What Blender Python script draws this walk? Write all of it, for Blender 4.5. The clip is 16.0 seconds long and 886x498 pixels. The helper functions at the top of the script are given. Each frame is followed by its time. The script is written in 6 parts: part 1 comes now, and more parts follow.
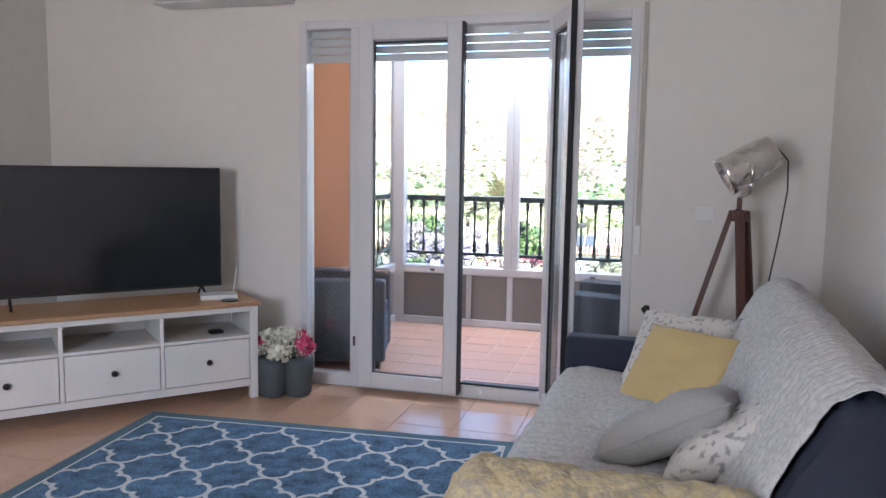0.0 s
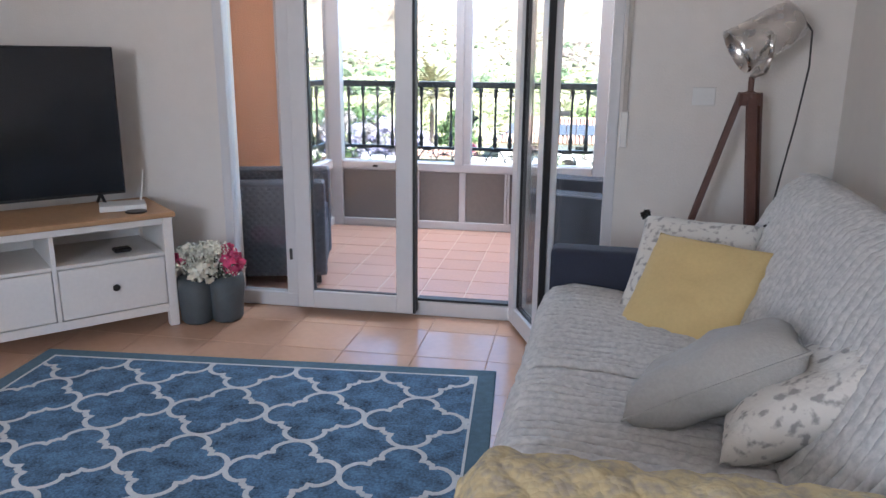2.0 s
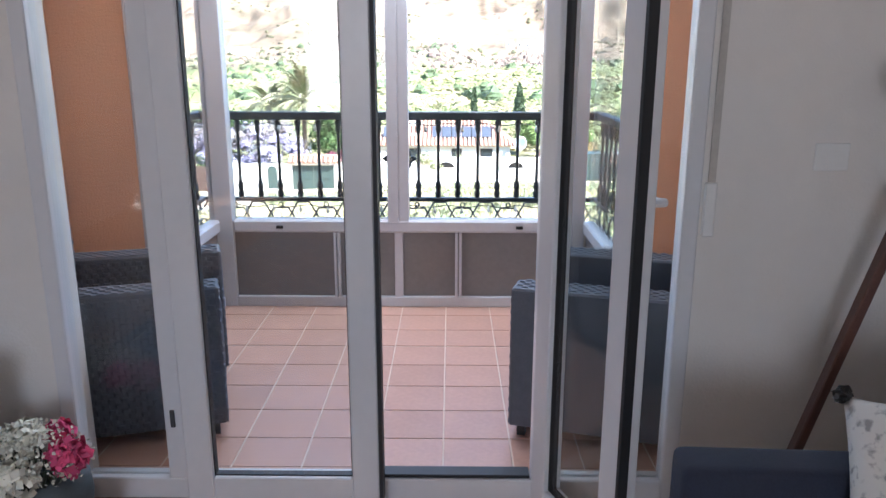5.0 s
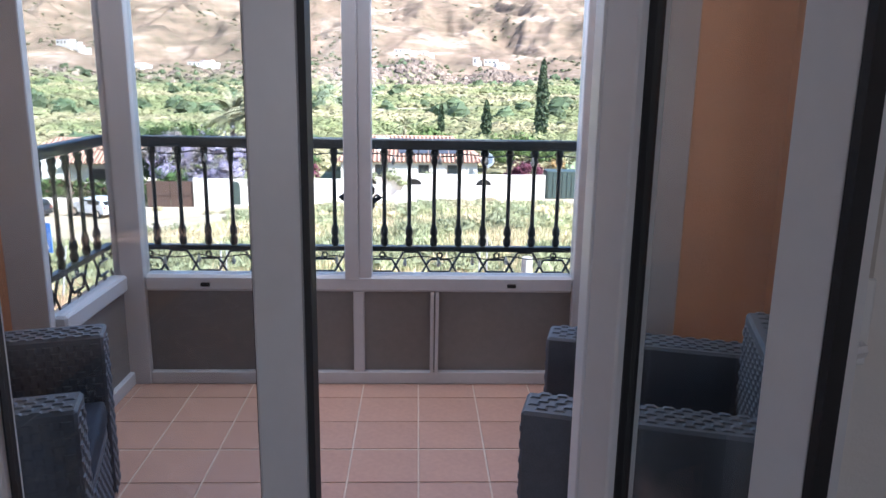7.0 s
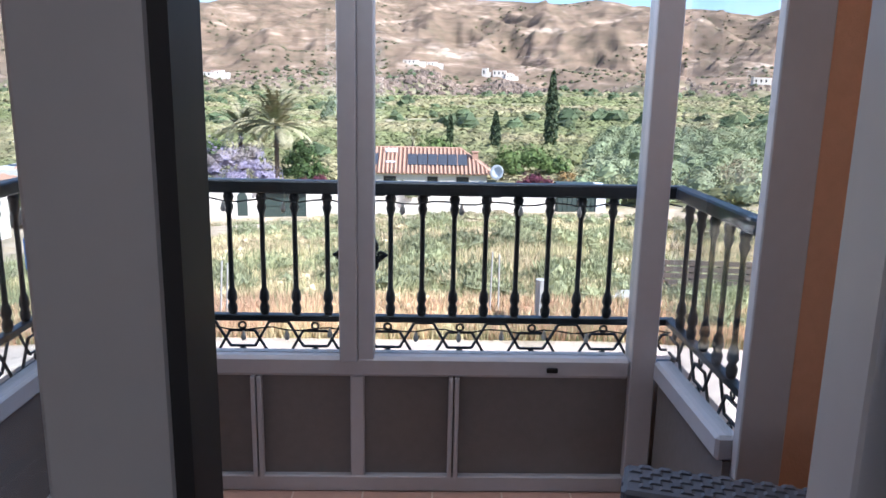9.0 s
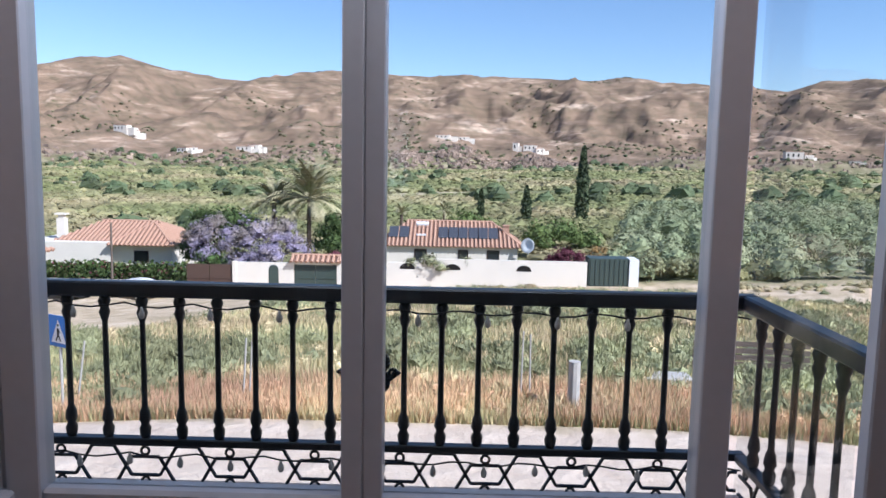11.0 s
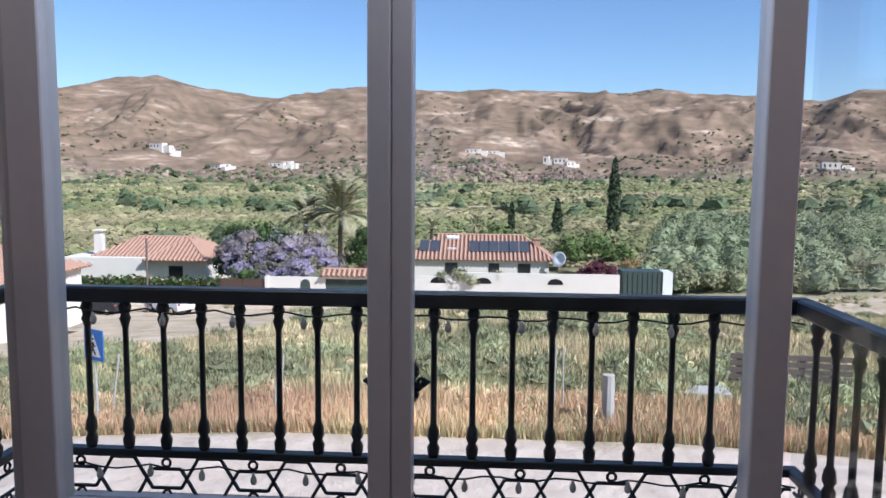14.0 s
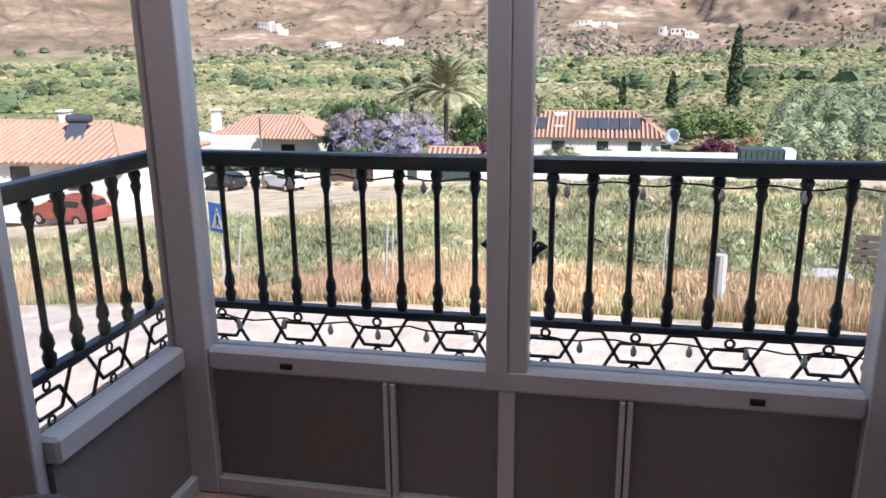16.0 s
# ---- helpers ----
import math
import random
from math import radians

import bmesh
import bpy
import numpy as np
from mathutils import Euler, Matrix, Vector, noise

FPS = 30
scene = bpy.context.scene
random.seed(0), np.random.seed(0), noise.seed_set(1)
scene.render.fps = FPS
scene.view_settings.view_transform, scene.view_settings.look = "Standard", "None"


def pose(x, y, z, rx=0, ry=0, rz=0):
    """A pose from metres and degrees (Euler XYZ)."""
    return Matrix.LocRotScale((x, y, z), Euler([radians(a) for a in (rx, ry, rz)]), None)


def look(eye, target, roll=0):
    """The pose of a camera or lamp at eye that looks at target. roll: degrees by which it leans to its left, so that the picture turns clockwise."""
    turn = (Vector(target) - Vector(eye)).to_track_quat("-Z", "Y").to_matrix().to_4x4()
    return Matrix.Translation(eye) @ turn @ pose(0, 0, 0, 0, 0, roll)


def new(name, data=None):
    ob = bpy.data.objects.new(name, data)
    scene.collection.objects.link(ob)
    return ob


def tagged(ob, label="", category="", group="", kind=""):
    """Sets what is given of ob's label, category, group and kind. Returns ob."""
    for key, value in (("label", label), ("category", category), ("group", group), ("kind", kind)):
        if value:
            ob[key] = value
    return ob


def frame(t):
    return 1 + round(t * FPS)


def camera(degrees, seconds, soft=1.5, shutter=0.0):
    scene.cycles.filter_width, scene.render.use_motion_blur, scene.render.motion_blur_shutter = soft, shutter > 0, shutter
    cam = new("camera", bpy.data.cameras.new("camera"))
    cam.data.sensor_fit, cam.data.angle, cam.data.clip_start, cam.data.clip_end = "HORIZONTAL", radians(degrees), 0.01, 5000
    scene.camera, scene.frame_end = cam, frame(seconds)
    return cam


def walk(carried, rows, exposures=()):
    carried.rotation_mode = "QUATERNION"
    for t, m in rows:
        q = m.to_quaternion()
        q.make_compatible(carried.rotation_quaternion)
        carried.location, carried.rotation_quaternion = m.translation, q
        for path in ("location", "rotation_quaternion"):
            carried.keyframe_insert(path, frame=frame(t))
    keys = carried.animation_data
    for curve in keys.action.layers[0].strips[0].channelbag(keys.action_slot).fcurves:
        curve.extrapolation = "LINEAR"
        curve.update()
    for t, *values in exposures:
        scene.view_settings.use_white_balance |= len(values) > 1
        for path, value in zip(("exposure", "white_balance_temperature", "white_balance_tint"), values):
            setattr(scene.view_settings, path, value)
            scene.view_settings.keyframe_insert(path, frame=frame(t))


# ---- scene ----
cam = camera(60.9, 16.0)
PATH = [
    (0, (1.202, -6.282, 1.356), (0.67, -4.366, 1.143), 0.9),
    (0.5, (1.121, -6.175, 1.335), (0.716, -4.243, 1.01), 0.2),
    (1, (1.045, -6.08, 1.3), (0.689, -4.161, 0.865), 0.5),
    (1.5, (0.994, -5.875, 1.304), (0.628, -3.969, 0.822), 0.6),
    (2, (0.929, -5.67, 1.309), (0.586, -3.763, 0.812), 0.5),
    (2.5, (0.798, -5.442, 1.319), (0.481, -3.529, 0.828), 0.7),
    (3, (0.712, -5.206, 1.312), (0.421, -3.285, 0.838), 1.1),
    (3.5, (0.655, -4.947, 1.336), (0.375, -3.017, 0.893), 1.7),
    (4, (0.55, -4.725, 1.352), (0.35, -2.785, 0.908), 0.2),
    (4.2, (0.489, -4.64, 1.377), (0.34, -2.699, 0.92), -0.1),
    (6.3, (0.315, -3.594, 1.435), (0.368, -1.655, 0.930), 0.9),
    (7.0, (0.320, -3.316, 1.409), (0.39, -1.369, 0.956), 0.9),
    (7.5, (0.278, -3.10, 1.42), (0.336, -1.155, 0.965), 1.1),
    (8.0, (0.262, -2.88, 1.437), (0.324, -0.932, 0.985), 1.2),
    (8.2, (0.268, -2.80, 1.442), (0.338, -0.852, 0.995), 1.3),
    (10.3, (0.342, -2.19, 1.479), (0.332, -0.22, 1.135), 1.0),
    (10.5, (0.351, -2.141, 1.481), (0.336, -0.166, 1.161), 1.1),
    (11, (0.324, -2.144, 1.513), (0.288, -0.159, 1.273), 1.1),
    (11.5, (0.305, -2.14, 1.543), (0.256, -0.146, 1.408), 1.2),
    (12, (0.295, -2.13, 1.554), (0.238, -0.131, 1.517), 0.8),
    (12.5, (0.305, -2.113, 1.535), (0.239, -0.114, 1.552), 0.5),
    (13, (0.303, -2.108, 1.546), (0.224, -0.109, 1.548), 0.5),
    (13.5, (0.306, -2.094, 1.501), (0.209, -0.098, 1.426), 0.5),
    (14, (0.322, -2.041, 1.467), (0.204, -0.055, 1.263), 0.5),
    (14.5, (0.313, -2.089, 1.466), (0.172, -0.123, 1.127), 0.6),
    (15, (0.319, -2.073, 1.445), (0.141, -0.131, 1.001), 0.6),
    (15.4, (0.299, -2.083, 1.436), (0.068, -0.158, 0.942), 0.3),
    (15.5, (0.301, -2.085, 1.44), (0.048, -0.165, 0.938), 0.1),
    (16, (0.286, -2.061, 1.428), (-0.099, -0.168, 0.909), -0.6),
]
EXPOSURES = ((0.0, 3.45, 5600, 10), (4.2, 3.3, 5600, 10), (6.3, 2.4, 5500, 14), (8.2, 1.75, 5500, 14), (10.3, 1.1, 5700, 17), (12.5, 0.72, 5500, 16), (14.0, 0.8, 5600, 16), (16.0, 1.25, 5900, 17))
walk(cam, [(t, look(eye, target, roll)) for t, eye, target, roll in PATH], EXPOSURES)

# ---- world, sun, exposure ----
world = bpy.data.worlds.new("world")
scene.world = world
world.use_nodes = True
wn = world.node_tree
sky = wn.nodes.new("ShaderNodeTexSky")
sky.sky_type = "NISHITA"
sky.sun_disc = False
SUN_FROM = Vector((0.72, -0.50, 0.80)).normalized()
sky.sun_elevation = math.asin(SUN_FROM.z)
sky.sun_rotation = math.atan2(SUN_FROM.x, SUN_FROM.y)
sky.altitude = 200
sky.air_density = 1.0
sky.dust_density = 0.1
sky.ozone_density = 3.5
wn.links.new(sky.outputs[0], wn.nodes["Background"].inputs[0])
wn.nodes["Background"].inputs[1].default_value = 0.085


def area_fill(name, at, target, w, h, watts, color=(0.93, 0.96, 1.0)):
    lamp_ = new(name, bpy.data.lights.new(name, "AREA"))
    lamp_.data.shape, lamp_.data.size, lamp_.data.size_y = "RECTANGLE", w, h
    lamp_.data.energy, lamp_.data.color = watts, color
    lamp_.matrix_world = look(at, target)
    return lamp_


# fill lamp in the unseen back opening, added to brighten the room
area_fill("back_fill_light", (-0.65, -8.25, 1.55), (1.3, -4.6, 0.9), 1.05, 1.25, 7.5, (1.0, 0.97, 0.95))
# fill lamp added above the view, inside the bay, to brighten the terrace
area_fill("bay_fill_light", (0.05, -0.10, 2.46), (0.05, -0.9, 0.0), 1.7, 0.5, 7.5)

sun = new("sun", bpy.data.lights.new("sun", "SUN"))
sun.data.energy, sun.data.angle, sun.data.color = 4.2, radians(0.5), (1.0, 0.95, 0.87)
sun.matrix_world = look(SUN_FROM * 50, (0, 0, 0))


# ---- materials ----
def material(name, color, rough=0.6, metal=0.0, vary=0.12, scale=8.0, bump=0.0, bump_scale=60.0, rand=0.0, spec=0.5):
    """A surface with two scales of tone and fine relief."""
    m = bpy.data.materials.new(name)
    m.use_nodes = True
    nt = m.node_tree
    b = nt.nodes["Principled BSDF"]
    b.inputs["Metallic"].default_value = metal
    b.inputs["Specular IOR Level"].default_value = spec
    tc = nt.nodes.new("ShaderNodeTexCoord")
    n1 = nt.nodes.new("ShaderNodeTexNoise")
    n1.inputs["Scale"].default_value = scale
    n1.inputs["Detail"].default_value = 6
    n2 = nt.nodes.new("ShaderNodeTexNoise")
    n2.inputs["Scale"].default_value = scale * 9
    nt.links.new(tc.outputs["Object"], n1.inputs["Vector"])
    nt.links.new(tc.outputs["Object"], n2.inputs["Vector"])
    add = nt.nodes.new("ShaderNodeMath")
    add.operation = "ADD"
    nt.links.new(n1.outputs[0], add.inputs[0])
    nt.links.new(n2.outputs[0], add.inputs[1])
    mr = nt.nodes.new("ShaderNodeMapRange")
    mr.inputs["From Min"].default_value, mr.inputs["From Max"].default_value = 0.6, 1.4
    mr.inputs["To Min"].default_value, mr.inputs["To Max"].default_value = 1 - vary, 1 + vary
    nt.links.new(add.outputs[0], mr.inputs["Value"])
    value = mr.outputs[0]
    if rand:
        oi = nt.nodes.new("ShaderNodeObjectInfo")
        r = nt.nodes.new("ShaderNodeMapRange")
        r.inputs["To Min"].default_value, r.inputs["To Max"].default_value = 1 - rand, 1 + rand
        nt.links.new(oi.outputs["Random"], r.inputs["Value"])
        mu = nt.nodes.new("ShaderNodeMath")
        mu.operation = "MULTIPLY"
        nt.links.new(value, mu.inputs[0])
        nt.links.new(r.outputs[0], mu.inputs[1])
        value = mu.outputs[0]
    hsv = nt.nodes.new("ShaderNodeHueSaturation")
    hsv.inputs["Color"].default_value = (*color, 1)
    nt.links.new(value, hsv.inputs["Value"])
    nt.links.new(hsv.outputs[0], b.inputs["Base Color"])
    rr = nt.nodes.new("ShaderNodeMapRange")
    rr.inputs["To Min"].default_value, rr.inputs["To Max"].default_value = max(0.02, rough - 0.08), min(1, rough + 0.08)
    nt.links.new(n1.outputs[0], rr.inputs["Value"])
    nt.links.new(rr.outputs[0], b.inputs["Roughness"])
    if bump:
        n3 = nt.nodes.new("ShaderNodeTexNoise")
        n3.inputs["Scale"].default_value = bump_scale
        n3.inputs["Detail"].default_value = 4
        nt.links.new(tc.outputs["Object"], n3.inputs["Vector"])
        bp = nt.nodes.new("ShaderNodeBump")
        bp.inputs["Strength"].default_value = bump
        bp.inputs["Distance"].default_value = 0.01
        nt.links.new(n3.outputs[0], bp.inputs["Height"])
        nt.links.new(bp.outputs[0], b.inputs["Normal"])
    return m


def glass_material(name, tint=(0.93, 0.95, 0.95), gloss=0.012):
    """Thin clear pane: mostly see-through, with a true mirror share that grows at a slant."""
    m = bpy.data.materials.new(name)
    m.use_nodes = True
    nt = m.node_tree
    nt.nodes.remove(nt.nodes["Principled BSDF"])
    t = nt.nodes.new("ShaderNodeBsdfTransparent")
    t.inputs[0].default_value = (*tint, 1)
    g = nt.nodes.new("ShaderNodeBsdfGlossy")
    g.inputs["Roughness"].default_value = 0.01
    lw_ = nt.nodes.new("ShaderNodeLayerWeight")
    lw_.inputs[0].default_value = 0.5
    pw = nt.nodes.new("ShaderNodeMath")
    pw.operation = "POWER"
    pw.inputs[1].default_value = 5.0
    nt.links.new(lw_.outputs["Facing"], pw.inputs[0])
    f = nt.nodes.new("ShaderNodeMapRange")
    f.inputs["To Min"].default_value, f.inputs["To Max"].default_value = gloss, 0.75
    nt.links.new(pw.outputs[0], f.inputs["Value"])
    mix = nt.nodes.new("ShaderNodeMixShader")
    nt.links.new(f.outputs[0], mix.inputs[0])
    nt.links.new(t.outputs[0], mix.inputs[1])
    nt.links.new(g.outputs[0], mix.inputs[2])
    nt.links.new(mix.outputs[0], nt.nodes["Material Output"].inputs[0])
    return m


M_WALL = material("painted_plaster", (0.70, 0.67, 0.63), 0.85, vary=0.03, scale=1.5, bump=0.15, bump_scale=120)
M_CEIL = material("ceiling_paint", (0.8, 0.79, 0.77), 0.9, vary=0.03)
M_ORANGE = material("orange_render", (0.74, 0.42, 0.26), 0.9, vary=0.06, scale=3, bump=0.4, bump_scale=90)
M_CREAM = material("cream_render", (0.62, 0.50, 0.40), 0.9, vary=0.05, scale=3, bump=0.3, bump_scale=90)
M_ALU = material("white_aluminium", (0.62, 0.62, 0.63), 0.35, vary=0.03, scale=3)
# M_ALU darkened for the bay: its backlit shade is in the colour
M_BAY_SHADE = material("shaded_aluminium", (0.52, 0.52, 0.54), 0.4, vary=0.04, scale=3)
M_GASKET = material("black_rubber", (0.015, 0.015, 0.017), 0.6)
M_PANEL = material("grey_infill_panel", (0.20, 0.185, 0.175), 0.6, vary=0.08, scale=4, bump=0.1)
M_FLOOR = material("floor_tile_glazed", (0.54, 0.34, 0.23), 0.20, vary=0.06, scale=3, rand=0.015, bump=0.03, bump_scale=15)
M_GROUT = material("floor_grout", (0.48, 0.30, 0.20), 0.8, vary=0.1)
M_TERR = material("terrace_tile", (0.50, 0.30, 0.225), 0.36, vary=0.10, scale=5, rand=0.05, bump=0.03, bump_scale=25)
M_TGROUT = material("terrace_grout", (0.68, 0.56, 0.47), 0.85, vary=0.1)
M_IRON = material("painted_iron", (0.018, 0.022, 0.024), 0.38, vary=0.2, bump=0.1, bump_scale=80)
M_WHITEWOOD = material("white_stained_wood", (0.74, 0.72, 0.69), 0.5, vary=0.04, scale=6)
M_BLACK = material("black_plastic", (0.012, 0.012, 0.013), 0.4)
M_SCREEN = material("tv_screen", (0.008, 0.010, 0.014), 0.12, vary=0.02)
M_GLASS = glass_material("window_glass")
M_DGLASS = glass_material("door_glass", gloss=0.035)
M_DARKM = material("dark_fitting", (0.05, 0.05, 0.05), 0.5)
M_CHROME = material("brushed_steel", (0.72, 0.69, 0.66), 0.28, metal=1.0, vary=0.06, scale=20)
M_WALNUT = material("walnut_wood", (0.10, 0.045, 0.034), 0.5, vary=0.2, scale=15, bump=0.1)
M_NAVY = material("navy_fabric", (0.020, 0.024, 0.042), 0.85, vary=0.15, scale=20, bump=0.3, bump_scale=300)


# ---- mesh helpers ----
def part(name, bm, mat, parent=None, label="", smooth=False, **tags):
    me = bpy.data.meshes.new(name)
    bm.normal_update()
    bm.to_mesh(me)
    bm.free()
    me.materials.append(mat)
    if smooth:
        for p in me.polygons:
            p.use_smooth = True
    ob = new(name, me)
    if parent is not None:
        ob.parent = parent
    return tagged(ob, label, **tags)


def thing(name, label, category, at=(0, 0, 0), rz=0, group=""):
    ob = new(name)
    ob.empty_display_size = 0.1
    ob.matrix_basis = pose(*at, 0, 0, rz)
    return tagged(ob, label, category, group)


def box(bm, lo, hi, bevel=0.0, seg=1, m=None):
    lo, hi = Vector(lo), Vector(hi)
    r = bmesh.ops.create_cube(bm, size=1, matrix=(m or Matrix()) @ Matrix.Translation((lo + hi) / 2) @ Matrix.Diagonal((*(hi - lo), 1)))
    if bevel:
        edges = list({e for v in r["verts"] for e in v.link_edges})
        bmesh.ops.bevel(bm, geom=edges, offset=bevel, segments=seg, profile=0.6, affect="EDGES")
    return bm


def boxes(*pairs, bevel=0.0, seg=1):
    bm = bmesh.new()
    for lo, hi in pairs:
        box(bm, lo, hi, bevel, seg)
    return bm


def lathe(bm, profile, n=10, m=None):
    """Turned shape about z from (radius, height) pairs."""
    m = m or Matrix()
    rings = []
    for r, z in profile:
        rings.append([bm.verts.new(m @ Vector((r * math.cos(2 * math.pi * i / n), r * math.sin(2 * math.pi * i / n), z))) for i in range(n)])
    for a, b in zip(rings, rings[1:]):
        for i in range(n):
            bm.faces.new((a[i], a[(i + 1) % n], b[(i + 1) % n], b[i]))
    bm.faces.new(list(reversed(rings[0])))
    bm.faces.new(rings[-1])
    return bm


def rod(bm, a, b, r, n=8, r2=None):
    a, b = Vector(a), Vector(b)
    d = b - a
    q = d.to_track_quat("Z", "Y").to_matrix().to_4x4()
    return lathe(bm, [(r, 0), (r if r2 is None else r2, d.length)], n, Matrix.Translation(a) @ q)


def tube(bm, pts, r, n=6):
    for a, b in zip(pts, pts[1:]):
        rod(bm, a, b, r, n)
    return bm


def frame_bm(x0, x1, z0, z1, w, y0, y1, bottom=None, bevel=0.004):
    """Four bars round an opening in an x-z plane, with mitre-free joints."""
    b = w if bottom is None else bottom
    bm = bmesh.new()
    box(bm, (x0, y0, z0), (x0 + w, y1, z1), bevel)
    box(bm, (x1 - w, y0, z0), (x1, y1, z1), bevel)
    box(bm, (x0 + w, y0 + 0.001, z0), (x1 - w, y1 - 0.001, z0 + b), bevel)
    box(bm, (x0 + w, y0 + 0.001, z1 - w), (x1 - w, y1 - 0.001, z1), bevel)
    return bm


# ---- the building ----
XL, XR, YW, YB, HC = -2.75, 2.06, -2.03, -8.2, 2.62   # room: side walls, window wall, back wall, ceiling
DX0, DX1, DZ = -0.90, 1.10, 2.22                         # opening for the balcony doors
YO = -1.83                                               # outer face of the window wall


def structure(name, bm, mat, label=""):
    return part(name, bm, mat, None, label, kind="structure")


wall = boxes(((XL - 0.2, YW, -0.2), (DX0, YO, HC)), ((DX1, YW, -0.2), (XR + 0.2, YO, HC)), ((DX0, YW, DZ), (DX1, YO, HC)))
structure("wall_window", wall, M_WALL, "pale grey painted plaster wall round the balcony doors")
structure("wall_right", boxes(((XR, YB, -0.2), (XR + 0.2, YW, HC))), M_WALL, "plain white painted wall behind the sofa")
# unseen window opening, made up in the back wall for the fill lamp
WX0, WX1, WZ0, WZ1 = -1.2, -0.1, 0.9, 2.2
structure("wall_left", boxes(((XL - 0.2, YB, -0.2), (XL, YW, HC))), M_WALL, "plain white painted wall")
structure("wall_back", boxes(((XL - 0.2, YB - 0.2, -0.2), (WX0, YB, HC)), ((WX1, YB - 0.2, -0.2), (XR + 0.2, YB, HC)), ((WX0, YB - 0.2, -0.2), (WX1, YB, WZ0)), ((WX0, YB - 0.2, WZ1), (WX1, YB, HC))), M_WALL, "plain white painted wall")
structure("ceiling", boxes(((XL - 0.2, YB - 0.2, HC), (XR + 0.2, YO, HC + 0.2))), M_CEIL, "plain white ceiling")
structure("floor", boxes(((XL, YB, -0.2), (XR, YW, -0.004)), ((DX0, YW, -0.2), (DX1, YO, -0.004))), M_GROUT, "pale grout bed of the tiled floor")
# terrace
JL, JR = -1.14, 1.28
TX0, TX1, YF = -1.50, 1.62, -0.66                        # terrace side walls and front piers
BX0, BX1 = -1.02, 1.16                                   # glazed bay
structure("terrace_floor", boxes(((TX0, YO, -0.25), (TX1, YF, -0.004)), ((BX0 - 0.1, YF, -0.25), (BX1 + 0.1, 0.25, -0.004))), M_TGROUT, "pale grout bed of the terrace")
structure("terrace_wall", boxes(((TX0 - 0.2, YO, -0.25), (TX0, YF + 0.02, 2.6)), ((TX1, YO, -0.25), (TX1 + 0.2, YF + 0.02, 2.6)),
                                ((TX0, YF, -0.25), (JL, YF + 0.02, 2.6)), ((JR, YF, -0.25), (TX1, YF + 0.02, 2.6))), M_ORANGE, "rough orange rendered terrace wall")
structure("terrace_ceiling", boxes(((TX0 - 0.2, YO, 2.6), (TX1 + 0.2, 0.45, 2.8))), M_CEIL, "white terrace ceiling")
# unseen beyond the terrace; made wide and tall to shade the bay
structure("facade", boxes(((-9, YO, -4.2), (TX0 - 0.2, YF + 0.02, 6.5)), ((TX1 + 0.2, YO, -4.2), (9, YF + 0.02, 6.5)), ((TX0 - 0.2, YO, 2.8), (TX1 + 0.2, YF + 0.02, 6.5)),
                          ((TX0 - 0.2, YO, -4.2), (TX1 + 0.2, YF + 0.02, -0.25))), M_ORANGE, "unseen orange outer wall of the apartment block, sized to block the sun")

# unseen side walls and roof added to block sun; back open for daylight
structure("sun_block_shell", boxes(((-9, -12, -4.2), (-8.8, YO, 6.5)), ((8.8, -12, -4.2), (9, YO, 6.5)), ((-9, YB - 0.2, 2.9), (9, YO, 3.1))), M_ORANGE, "unseen orange outer wall of the apartment block, sized to block the sun")
# ---- balcony doors ----
FY0, FY1 = YW - 0.005, YW + 0.065
door = thing("door_1", "white aluminium balcony door set with two fixed side panes", "door")
door["kind"] = "structure"
part("door_frame", frame_bm(DX0, DX1, 0.0, DZ, 0.05, FY0, FY1, 0.075), M_ALU, door)
part("mullion", boxes(((-0.565, FY0 + 0.002, 0.075), (-0.495, FY1 - 0.002, DZ - 0.05)), ((0.625, FY0 + 0.002, 0.075), (0.70, FY1 - 0.002, DZ - 0.05)), bevel=0.003), M_ALU, door)


def leaf(name, label, w, x, y, angle, z0=0.025, z1=2.175, handle=False, parent=door):
    """A glazed leaf hinged at x, y; local x runs from the hinge."""
    ob = frame_bm(0, w, z0, z1, 0.086 if abs(w) > .3 else 0.05, -0.03, 0.03, 0.09)
    f = part(name, ob, M_ALU, parent, label)
    f.matrix_basis = pose(x, y, 0, 0, 0, angle)
    g = part("pane", boxes(((0.084, -0.008, z0 + 0.088), (w - 0.084, 0.008, z1 - 0.098))), M_DGLASS, f, "clear glass pane")
    g.visible_shadow = False
    part("gasket", frame_bm(0.082, w - 0.082, z0 + 0.086, z1 - 0.096, 0.008, -0.014, 0.014, bevel=0), M_GASKET, f)
    return f


lf = leaf("door_leaf", "closed white glazed balcony door leaf", 0.618, -0.485, YW - 0.038, 0)
part("edge_seal", boxes(((0.618, -0.034, 0.03), (0.630, 0.030, 2.175))), M_GASKET, lf, "black rubber edge seal")
rf = leaf("door_leaf", "open white glazed balcony door leaf", 0.47, 0.645, YW - 0.04, 180 + 111)
part("edge_seal", boxes(((0.470, -0.034, 0.03), (0.482, -0.006, 2.175))), M_GASKET, rf, "black rubber edge seal")
hb = boxes(((0.415, 0.03, 0.99), (0.445, 0.042, 1.13)), bevel=0.004)
rod(hb, (0.43, 0.035, 1.08), (0.43, 0.085, 1.08), 0.011)
rod(hb, (0.435, 0.08, 1.08), (0.32, 0.08, 1.075), 0.010)
part("handle", hb, M_ALU, rf, "white lever handle", smooth=False)
